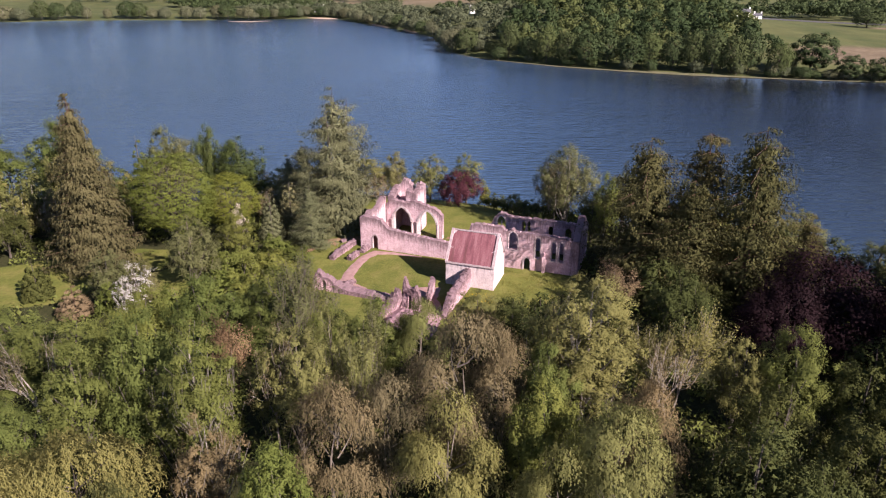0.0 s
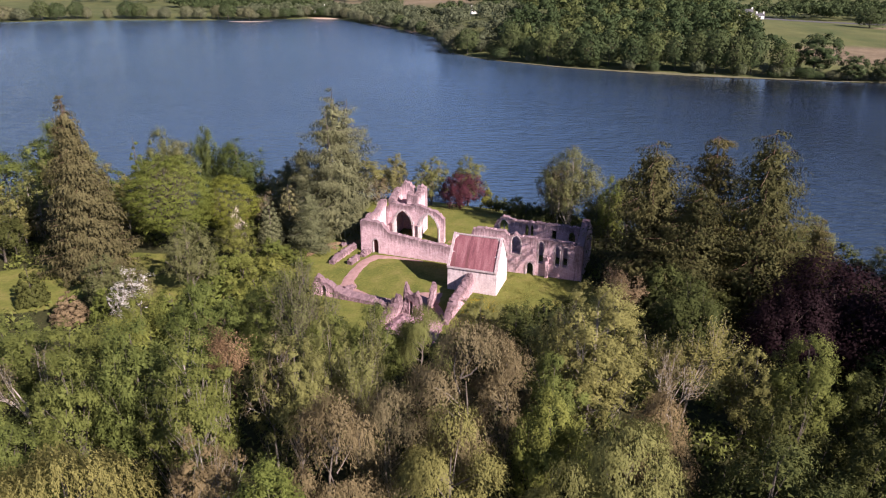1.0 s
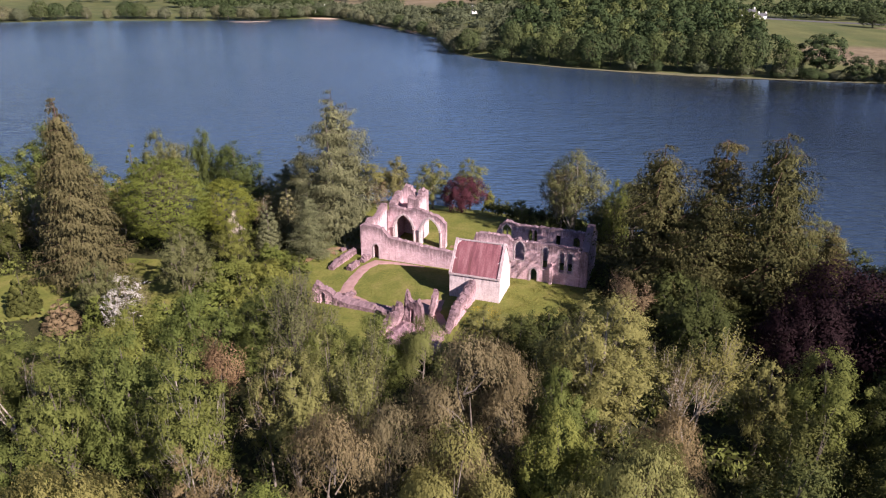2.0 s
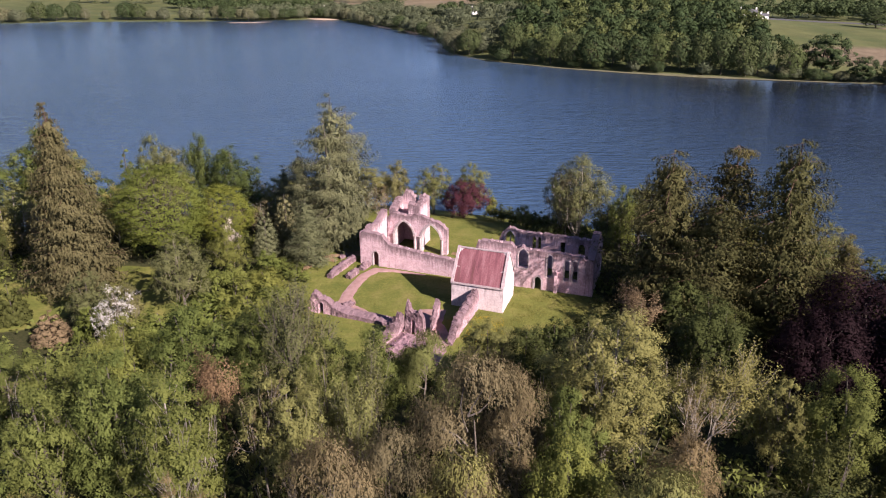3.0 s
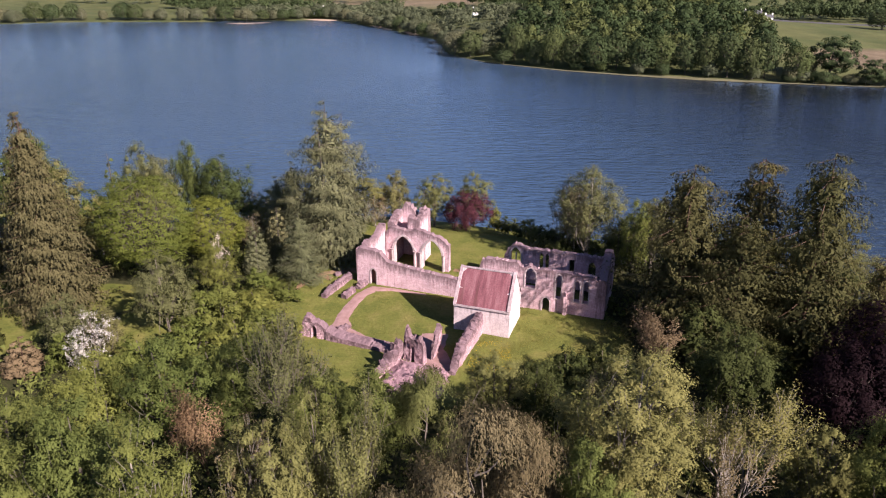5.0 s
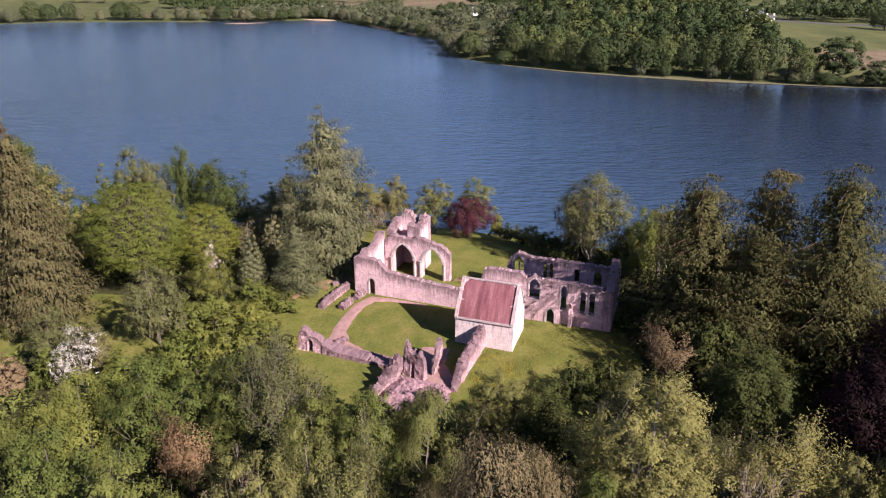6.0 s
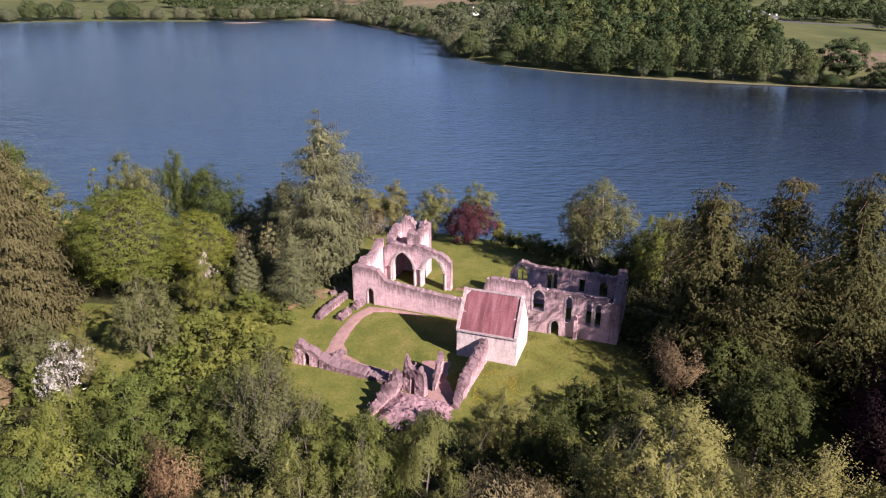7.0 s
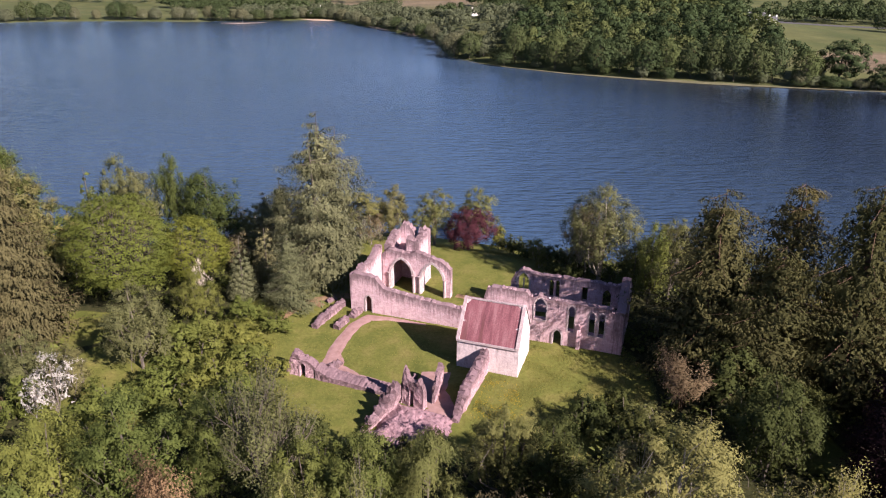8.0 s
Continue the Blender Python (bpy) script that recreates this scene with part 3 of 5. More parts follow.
for s in np.arange(6.4, 20, 0.55):
    if rnd.random() < 0.55:
        continue
    spots.append((s, rnd.uniform(0.25, 0.75), float(np.interp(s, [6, 8.9, 12.3, 16.3, 20], [3.95, 3.65, 3.25, 2.95, 2.9])) - 0.12, rnd.uniform(0.3, 0.55)))
for s in np.arange(20.8, 37.4, 0.58):
    if rnd.random() < 0.35:
        continue
    spots.append((s, rnd.uniform(0.3, 0.75), float(np.interp(s - 20.22, [0, 0.4, 2.4, 5.6, 6.5, 7.4, 8.3, 10, 14.2, 17, 18.2], [5.6, 6.9, 7.2, 7.1, 6.4, 6.9, 6.4, 6.5, 6.4, 6.4, 5.7])) - 0.16, rnd.uniform(0.24, 0.5)))
for s in np.arange(25.6, 37.4, 0.64):
    spots.append((s, rnd.uniform(8.85, 9.3), 5.74, rnd.uniform(0.24, 0.45)))
loose_stones(church, spots, STONE)

# ---- chapter house ----
house = thing("chapter_house", PRIORY, "small harled chapter house with a red tiled roof, beside the cloister", "building")
CU0, CU1, CV0, CV1, EAVE, RIDGE = 19.55, 27.4, -9.75, -3.0, 3.95, 8.1
CVM = (CV0 + CV1) / 2
front = masonry("front_wall", (CU0, CV0), (CU1, CV0), 0.82, [(0, EAVE), (CU1 - CU0, EAVE)], rough=0.03, ragged=0.0, material=HARL, parent=house, seed=21, label="pale limewashed rubble wall")
masonry("back_wall", (CU1 - 0.1, CV1), (CU0, CV1), 0.82, [(0, EAVE), (CU1 - CU0 - 0.1, EAVE)], rough=0.03, ragged=0.0, material=HARL, parent=house, seed=22)
half = CVM - CV0
for nm, u, skew, th in (("east_gable", CU1, -0.1, 0.8), ("west_gable", CU0, 0.0, -0.8)):
    masonry(nm, (u, CV0 + 0.84), (u + skew, CV1 - 0.84), th, [(0, EAVE + 0.84 * (RIDGE - EAVE) / half), (half - 0.84, RIDGE + 0.05), (2 * half - 1.68, EAVE + 0.84 * (RIDGE - EAVE) / half)], rough=0.03, ragged=0.0, material=HARL, parent=house, seed=23)
bm = bmesh.new()
slope = math.atan2(RIDGE - EAVE, half)
run = math.hypot(RIDGE - EAVE, half) + 0.25
roof = part("roof", bm, ROOF, house, "weathered red roof tiles in courses")
for sgn in (1, -1):
    bm = bmesh.new()
    courses = 26
    for k in range(courses):
        d = run * (k + 0.5) / courses
        y = CVM - sgn * (half + 0.08) + sgn * d * math.cos(slope)
        z = EAVE - 0.12 + d * math.sin(slope) + 0.12
        skew = 0.1 * (y - CV0) / (CV1 - CV0)
        block(bm, (CU1 - CU0 - 0.5 - skew, run / courses * 1.35, 0.05), ((CU0 + CU1 - skew) / 2, y, z), 0, sgn * (slope - 0.06))
    part("tile_slope", bm, ROOF, roof)
for u in (CU0 + 0.14, CU1 - 0.14):
    for sgn in (1, -1):
        for k in range(8):
            bm = bmesh.new()
            d = run * (k + 0.5) / 8
            y = CVM - sgn * (half + 0.15) + sgn * d * math.cos(slope)
            block(bm, (0.42, run / 8 * 0.97, 0.16), (u - (0.1 * (y - CV0) / (CV1 - CV0) if u > 24 else 0.0), CVM - sgn * (half + 0.15) + sgn * d * math.cos(slope), EAVE + 0.02 + d * math.sin(slope) + 0.1), 0, sgn * slope, random.Random(k), 0.015)
            part("coping_stone", bm, DRESSED, house)
for k in range(14):
    bm = bmesh.new()
    block(bm, (0.52, 0.3, 0.16), (CU0 + 0.5 + k * 0.53, CVM, RIDGE + 0.16), 0, 0, random.Random(k), 0.012)
    part("ridge_stone", bm, DRESSED, house)
bm = bmesh.new()
block(bm, (CU1 - CU0 + 0.06, 0.2, 0.26), ((CU0 + CU1) / 2, CV0 - 0.06, EAVE + 0.0))
part("eaves_course", bm, DRESSED, house)

# ---- east range ----
rng = thing("ruined_range", PRIORY, "broken walls of the cloister's east range with slit openings", "ruin")
masonry("spur_wall", (23.85, -9.78), (23.55, -20.8), -1.1, [(0, 3.4), (1.2, 3.2), (2.1, 3.4), (3.2, 2.8), (4.4, 3.0), (5.6, 2.5), (6.8, 2.8), (8.0, 2.1), (8.8, 2.2), (9.8, 1.2), (11.02, 0.3)], parent=rng, seed=31, rough=0.14, ragged=0.15, cell=0.2, material=WORN, batter=0.15)
masonry("pinnacle_wall", (15.95, -19.2), (18.9, -19.9), 0.7, [(0, 2.0), (0.15, 3.2), (0.45, 4.7), (0.75, 4.3), (0.95, 3.5), (1.4, 3.2), (2.0, 3.4), (2.5, 3.7), (2.8, 3.2), (3.03, 2.5)], [arch_shape(1.2, 1.8, -0.8, 2.2)], parent=rng, seed=32, rough=0.1, ragged=0.15, cell=0.2, material=WORN, batter=0.15)
masonry("pier", (19.5, -14.6), (19.9, -18.3), -0.6, [(0, 3.0), (0.5, 3.6), (1.2, 2.7), (1.7, 3.1), (2.4, 2.1), (3.1, 2.1), (3.72, 0.7)], parent=rng, seed=33, rough=0.14, ragged=0.15, cell=0.2, material=WORN, batter=0.2)
masonry("return_wall", (16.0, -13.6), (15.9, -19.2), -0.95, [(0, 0.4), (3, 0.6), (4.4, 1.0), (5.6, 2.2)], parent=rng, seed=36, rough=0.14, ragged=0.15, cell=0.2, material=WORN, batter=0.2)
masonry("outer_wall", (16.5, -20.4), (14.9, -26.6), -1.3, [(0, 3.4), (0.4, 2.5), (0.9, 3.0), (1.5, 2.0), (2.1, 2.5), (2.8, 1.6), (3.4, 2.0), (4.2, 1.2), (4.9, 1.5), (5.6, 0.7), (6.4, 0.5)], parent=rng, seed=34, rough=0.16, ragged=0.18, cell=0.2, material=WORN, batter=0.5)
masonry("end_wall", (15.2, -27.4), (22.6, -27.2), 1.2, [(0, 0.6), (1.2, 1.0), (2.4, 0.5), (3.6, 0.9), (5.5, 0.6), (6.4, 0.8), (7.4, 0.4)], parent=rng, seed=35, rough=0.16, ragged=0.18, cell=0.2, material=WORN, batter=0.3)


def mound(x, y):
    """Height of the rubble heap at (-1..1, -1..1)."""
    edge = max(0.0, 1 - max(abs(x), abs(y)) ** 3)
    return -0.3 + edge * (1.35 - 0.4 * y - 0.35 * x) + edge * (0.34 * noise.noise(Vector((x * 5, y * 5, 2))) + 0.14 * noise.noise(Vector((x * 11, y * 11, 4))) + 0.05 * noise.noise(Vector((x * 29, y * 29, 6))))


bm = bmesh.new()
bmesh.ops.create_grid(bm, x_segments=70, y_segments=70, size=1.0)
for v in bm.verts:
    x, y = v.co.x, v.co.y
    v.co = Vector((19.2 + x * 4.3 + 0.3 * noise.noise(Vector((x * 3, y * 3, 9))), -23.4 + y * 4.1, mound(x, y)))
part("rubble_mound", bm, RUBBLE, rng, "heap of fallen masonry")
rnd = random.Random(8)
spots = []
for _ in range(170):
    x, y = rnd.uniform(-0.95, 0.95), rnd.uniform(-0.95, 0.95)
    spots.append((19.2 + x * 4.3, -23.4 + y * 4.1, mound(x, y) - 0.03, rnd.choice((0.1, 0.12, 0.16, 0.2, 0.3))))
loose_stones(rng, spots, RUBBLE, 9)

# ---- cloister walls ----
cw = thing("cloister_wall", PRIORY, "low thick cloister wall of pink rubble", "wall")
masonry("low_wall", (4.0, -17.9), (15.9, -18.4), 1.6, [(0, 1.2), (1.0, 0.9), (2.6, 0.6), (6, 0.42), (11.9, 0.36)], parent=cw, seed=41, rough=0.1, ragged=0.07, cell=0.2, material=WORN, batter=0.3)
gate = masonry("gate_stump", (0.0, -18.1), (3.98, -17.9), 1.2, [(0, 0.7), (0.6, 1.7), (1.1, 3.0), (1.7, 2.9), (2.2, 2.2), (3.0, 2.1), (3.98, 1.4)], [arch_shape(2.0, 2.7, -0.8, 1.75)], parent=cw, seed=42, rough=0.14, ragged=0.15, cell=0.2, material=WORN, batter=0.15)
masonry("return_stump", (4.2, -16.4), (4.4, -13.8), -1.6, [(0, 1.0), (1.2, 0.6), (2.6, 0.2)], parent=cw, seed=43, rough=0.14, ragged=0.15, cell=0.2, material=WORN, batter=0.3)
for nm, a, b, top, seed in (("footing_wall", (-1.9, -6.9), (-1.2, 0.7), [(0, 0.6), (2, 1.0), (5, 1.1), (7.6, 0.9)], 51), ("footing_wall", (1.1, -6.2), (1.5, -3.6), [(0, 0.5), (1.3, 0.9), (2.6, 0.6)], 52), ("footing_wall", (1.7, -2.6), (2.0, -0.4), [(0, 0.5), (1, 0.9), (2.2, 0.7)], 53), ("footing_wall", (-4.0, 0.4), (-3.4, 2.0), [(0, 0.3), (0.8, 0.5), (1.7, 0.3)], 54)):
    f = thing(nm, PRIORY, "knee-high stone footing of a vanished wall on the lawn", "wall", "footings")
    masonry("footing", a, b, 0.9, top, parent=f, seed=seed, rough=0.13, ragged=0.14, base=-0.4, cell=0.27, material=WORN)


def strip(name, pts, width, material, label, category, kind="structure", lift=0.03, seed=1):
    """A path laid on the ground along (u, v) points, with an uneven edge."""
    bm = bmesh.new()
    dense = []
    for (u0, v0, w0), (u1, v1, w1) in zip(pts, pts[1:]):
        k = max(2, int(math.hypot(u1 - u0, v1 - v0) / 0.6))
        dense += [(u0 + (u1 - u0) * i / k, v0 + (v1 - v0) * i / k, w0 + (w1 - w0) * i / k) for i in range(k)]
    dense.append(pts[-1])
    rows = []
    for i, (u, v, w) in enumerate(dense):
        nxt, prv = dense[min(i + 1, len(dense) - 1)], dense[max(i - 1, 0)]
        t = Vector((nxt[0] - prv[0], nxt[1] - prv[1])).normalized()
        row = []
        for k in range(5):
            o = (k / 4 - 0.5) * w * width * (1 + 0.22 * noise.noise(Vector((u * 0.7, v * 0.7, k // 3 + seed))))
            p = pw(u - t.y * o, v + t.x * o)
            row.append(bm.verts.new((p.x, p.y, gh(p.x, p.y) + lift + (0.03 if 0 < k < 4 else -0.03))))
        rows.append(row)
    for r0, r1 in zip(rows, rows[1:]):
        for k in range(4):
            bm.faces.new([r0[k], r0[k + 1], r1[k + 1], r1[k]])
    bmesh.ops.recalc_face_normals(bm, faces=bm.faces)
    return tagged(part(name, bm, material), label, category, kind=kind)


strip("path", [(12.0, -0.7, 0.3), (6.5, -0.9, 0.6), (3.6, -1.6, 1.0), (2.7, -4, 1.0), (2.7, -8, 1.0), (3.3, -12, 1.2), (4.9, -15.2, 1.8), (8.5, -16.3, 1.1), (15.5, -17.0, 0.8)], 1.8, PATH_MAT, "worn pinkish gravel path round the cloister", "path")
strip("cloister_floor", [(17.5, -12.0, 1.4), (18.6, -16, 1.2), (20.8, -18.8, 1.2), (20.8, -20.4, 1.0)], 2.6, PATH_MAT, "bare pinkish floor inside the ruined range", "path", seed=4)
strip("bare_earth", [(-8.5, -6.5, 1.0), (-7.0, 0.5, 1.0), (-3.6, 3.4, 1.2), (-1.4, 4.0, 1.6)], 1.3, EARTH, "brown trodden earth on the lawn", "path", seed=6)
strip("bare_earth", [(-6.9, 0.4, 1.0), (-4.4, -0.6, 0.9)], 1.2, EARTH, "brown trodden earth on the lawn", "path", seed=7)
strip("bare_earth", [(-3.5, 18, 1.0), (-1.6, 21, 1.6), (-0.5, 24, 1.0)], 1.6, EARTH, "brown trodden earth on the lawn", "path", seed=8)
strip("bare_earth", [(13, 9.8, 1.0), (17, 9.6, 1.2), (21, 10.4, 0.8)], 1.2, EARTH, "brown trodden earth on the lawn", "path", seed=9)


# ---- trees ----
def leaf_cloud(name, C, N, S, rs, aspect=0.6, material=None, along=None, soft=None, weight=0.55):
    """Many small leaves as one mesh: centres, normals, sizes; soft gives the clump's own roundness to their shading."""
    C, N, S = np.asarray(C), np.asarray(N), np.asarray(S)[:, None]
    N = N / (np.linalg.norm(N, axis=1, keepdims=True) + 1e-9)
    d = rs.normal(size=C.shape) if along is None else np.asarray(along) + 0.25 * rs.normal(size=C.shape)
    d = d - (d * N).sum(1, keepdims=True) * N
    d = d / (np.linalg.norm(d, axis=1, keepdims=True) + 1e-9)
    e = np.cross(N, d)
    V = np.stack([C + d * S, C - d * S * 0.8 + e * S * aspect, C - d * S * 0.8 - e * S * aspect], 1).reshape(-1, 3)
    F = np.arange(len(V)).reshape(-1, 3)
    me = bpy.data.meshes.new(name)
    me.from_pydata(V.tolist(), [], F.tolist(), shade_flat=soft is None)
    if soft is not None:
        M = np.asarray(soft)
        M = M / (np.linalg.norm(M, axis=1, keepdims=True) + 1e-9)
        M = weight * M + (1 - weight) * N
        flip = (M * N).sum(1, keepdims=True)
        M = M + np.maximum(0, 0.12 - flip) * N
        M = M / (np.linalg.norm(M, axis=1, keepdims=True) + 1e-9)
        me.normals_split_custom_set_from_vertices(np.repeat(M, 3, axis=0).tolist())
    me.materials.append(material)
    return me


def tubes(name, runs, material):
    """Tapered limbs: each run is a list of (point, radius)."""
    V, F = [], []
    for run in runs:
        sides = 6 if run[0][1] > 0.09 else 3
        base = len(V)
        for i, (p, r) in enumerate(run):
            q = run[min(i + 1, len(run) - 1)][0] - run[max(i - 1, 0)][0]
            q = q / (np.linalg.norm(q) + 1e-9)
            a = np.cross(q, (0.3, 0.9, 0.2))
            a = a / (np.linalg.norm(a) + 1e-9)
            b = np.cross(q, a)
            for k in range(sides):
                t = 2 * math.pi * k / sides
                V.append(p + r * (a * math.cos(t) + b * math.sin(t)))
        for i in range(len(run) - 1):
            for k in range(sides):
                j = base + i * sides
                F.append((j + k, j + (k + 1) % sides, j + sides + (k + 1) % sides, j + sides + k))
    me = bpy.data.meshes.new(name)
    me.from_pydata([tuple(v) for v in V], [], F)
    me.materials.append(material)
    return me


def limb(a, b, r0, r1, rs, sag=0.12, n=4):
    a, b = np.array(a, float), np.array(b, float)
    L = np.linalg.norm(b - a)
    off = rs.normal(size=3) * L * sag * 0.5
    out = []
    for k in range(n + 1):
        t = k / n
        out.append((a + (b - a) * t + off * math.sin(math.pi * t), r0 + (r1 - r0) * t))
    return out


def sphere_dirs(n, rs):
    d = rs.normal(size=(n, 3))
    return d / np.linalg.norm(d, axis=1, keepdims=True)


def broadleaf(rs, h, r, leaf, bark, leaves=13000, size=0.185, lobes=50, low=0.1, flat=1.05, spread=0.5, plumes=4, twig=0.0, rad=(0.2, 0.36)):
    """A crown of several leafy plumes, each made of lobes, round a limb structure."""
    L, R = [], []
    for p in range(plumes + 1):
        if p == 0:
            c, q, top, foot = np.zeros(2), (0.8 if plumes else 1.0), 1.0, low
        else:
            a = p * 2 * math.pi / plumes + rs.uniform(-0.5, 0.5)
            c = np.array((math.cos(a), math.sin(a))) * r * rs.uniform(0.42, 0.6)
            q, top, foot = rs.uniform(0.42, 0.58), rs.uniform(0.66, 0.93), low * rs.uniform(0.6, 1.4)
        n = max(6, int(lobes * q * q / (0.64 + 0.25 * plumes)))
        k = np.arange(n) + 0.5
        z = 1 - 1.75 * k / n
        t = k * 2.39996 + rs.uniform(0, 6)
        ring = np.sqrt(np.maximum(0, 1 - z * z)) ** 1.15
        P = np.stack([ring * np.cos(t), ring * np.sin(t), z], 1) * rs.uniform(0.7, 0.95, (n, 1))
        mid, half = h * (top + foot) / 2, h * (top - foot) / 2
        L.append(P * (r * q, r * q, half * 0.92) + (c[0], c[1], mid))
        R.append(rs.uniform(*rad, n) * r * (0.5 + 0.5 * q))
    L, R = np.concatenate(L), np.concatenate(R)
    share = R**2 / (R**2).sum()
    C, N, S, M = [], [], [], []
    for c, q, s in zip(L, R, share):
        n = int(leaves * s)
        d = sphere_dirs(n, rs)
        out = c - (0, 0, 0.35 * h)
        out = out / (np.linalg.norm(out) + 1e-9)
        d = d + out * 0.65 + (0, 0, 0.3)
        d = d / np.linalg.norm(d, axis=1, keepdims=True)
        C.append(c + d * q * rs.uniform(0.45, 1.2, (n, 1)) * (1, 1, flat))
        N.append(d * 0.95 + out * 0.35 + rs.normal(size=(n, 3)) * spread * 0.6 + (0, 0, 0.15))
        M.append(d * 0.8 + out * 0.5)
        S.append(size * rs.uniform(0.6, 1.35, n))
    C, N, S, M = np.concatenate(C), np.concatenate(N), np.concatenate(S), np.concatenate(M)
    top = np.array((rs.normal() * 0.3, rs.normal() * 0.3, h * 0.82))
    foot = np.array((0, 0, -0.6))
    runs = [limb(foot, top, 0.045 * h * 0.55, 0.05, rs, 0.04, 6)]
    for c, q in zip(L, R):
        if rs.uniform() < 0.38:
            t = rs.uniform(0.22, 0.6)
            runs.append(limb(foot * (1 - t) + top * t, c + rs.normal(size=3) * q * 0.2, 0.01 * h * (1.1 - t), 0.03, rs, 0.25, 3))
            for _ in range(int(0.5 + 6 * twig)):
                d = sphere_dirs(1, rs)[0] + (0, 0, 0.5)
                runs.append(limb(c, c + d * q * (0.9 + 0.45 * twig), 0.025 + 0.012 * twig, 0.01, rs, 0.2, 2))
    return tubes("trunk", runs, bark), leaf_cloud("crown", C, N, S, rs, 0.5, leaf, None, M, 0.74)


def birch(rs, h, r, leaf, bark, strands=950, per=14, size=0.13, droop=0.2):
    """Several plumes of fine twigs that rise, arch over and hang down in veils."""
    C, N, A, M = [], [], [], []
    runs = [limb((0, 0, -0.6), (rs.normal() * 0.4, rs.normal() * 0.4, h * 0.68), 0.016 * h, 0.03, rs, 0.08, 6)]
    plumes = [(np.array((0, 0, h * 0.93)), 0.42 * r)]
    for k in range(15):
        t = rs.uniform(0.34, 0.9)
        a = k * 2.4 + rs.uniform(-0.4, 0.4)
        reach = r * (0.4 + 0.42 * math.sin(math.pi * min(1, (t - 0.1) / 0.85))) * rs.uniform(0.75, 1.05)
        tip = np.array((math.cos(a) * reach, math.sin(a) * reach, h * t))
        runs.append(limb((0, 0, h * (t - 0.2)), tip, 0.08, 0.02, rs, 0.15, 4))
        plumes.append((tip, r * rs.uniform(0.26, 0.4)))
    for _ in range(strands):
        c, q = plumes[rs.randint(len(plumes))]
        d = sphere_dirs(1, rs)[0]
        d[2] = abs(d[2]) * 0.9
        p = c + d * q * rs.uniform(0.5, 1.05) * (1, 1, 1.15)
        out = np.array((p[0], p[1], 0)) / (math.hypot(p[0], p[1]) + 0.3)
        face = d * 0.8 + out * 0.5
        ln = rs.uniform(0.07, droop) * h
        t = np.sort(rs.uniform(0, 1, per))[:, None]
        C.append(p + (d * (1, 1, 0) + out * 0.3) * ln * 0.25 * np.sin(t * 1.5) - np.array((0, 0, 1)) * ln * t**1.4 + rs.normal(size=(per, 3)) * 0.1)
        N.append(np.tile(face, (per, 1)) + rs.normal(size=(per, 3)) * 0.5)
        M.append(face * (1, 1, 1) + np.array((0, 0, 0.25)) * (1 - 1.3 * t))
        A.append(np.tile((0, 0, -1.0), (per, 1)) + out * 0.3)
    C, N, A, M = np.concatenate(C), np.concatenate(N), np.concatenate(A), np.concatenate(M)
    return [tubes("limb" if k else "trunk", [run], bark) for k, run in enumerate(runs)], leaf_cloud("crown", C, N, size * rs.uniform(0.7, 1.5, len(C)), rs, 0.34, leaf, A, M, 0.78)


def ash(rs, h, r, leaf, bark, leaves=11500, size=0.135, stems=1, bare=0.0, rise=0.75):
    """Upswept limbs that split into many pale twigs with thin foliage at their ends."""
    runs, tips = [], []

    def grow(p, d, ln, rad, depth):
        d = d / np.linalg.norm(d)
        q = p + d * ln
        runs.append(limb(p, q, rad, rad * 0.6, rs, 0.12, 3 if depth < 2 else 2))
        if depth >= 3:
            tips.append((p, q))
            return
        for k in range((5, 5, 4)[depth]):
            t = rs.uniform(0.45, 1.0)
            nd = d + sphere_dirs(1, rs)[0] * (0.95, 0.75, 0.65)[depth] + (0, 0, 0.18 * rise)
            grow(p + (q - p) * t, nd, ln * rs.uniform(0.5, 0.78), rad * 0.5, depth + 1)

    for s in range(stems):
        a = rs.uniform(0, 6.3)
        lean = 0.0 if stems == 1 else 0.35
        grow(np.array((math.cos(a) * lean, math.sin(a) * lean, -0.5)), np.array((math.cos(a) * lean, math.sin(a) * lean, 1.0)), h * 0.42, (0.016 if stems == 1 else 0.009) * h, 0)
    P = np.array([t[1] for t in tips])
    sc = np.array((r / max(1e-6, np.quantile(np.hypot(P[:, 0], P[:, 1]), 0.93)),) * 2 + ((h + 0.5) / (P[:, 2].max() + 0.5),))
    fix = lambda p: np.array((p[0] * sc[0], p[1] * sc[1], (p[2] + 0.5) * sc[2] - 0.5))
    runs = [[(fix(p), q) for p, q in run] for run in runs]
    n = int(leaves * (1 - bare))
    pick = rs.randint(len(tips), size=n)
    t = rs.uniform(0.2, 1.15, n)[:, None]
    A = np.array([fix(t0) for t0, _ in tips])[pick]
    B = np.array([fix(t1) for _, t1 in tips])[pick]
    C = A + (B - A) * t + rs.normal(size=(n, 3)) * 0.3
    N = rs.normal(size=(n, 3)) * 0.6 + (0, 0, 0.7) + (C - (0, 0, h * 0.5)) / h
    return tubes("trunk", runs, bark), leaf_cloud("crown", C, N, size * rs.uniform(0.7, 1.4, n), rs, 0.5, leaf, None, (C - (0, 0, h * 0.42)) * (1, 1, 0.55) + rs.normal(size=(n, 3)) * 0.12 * h, 0.75)


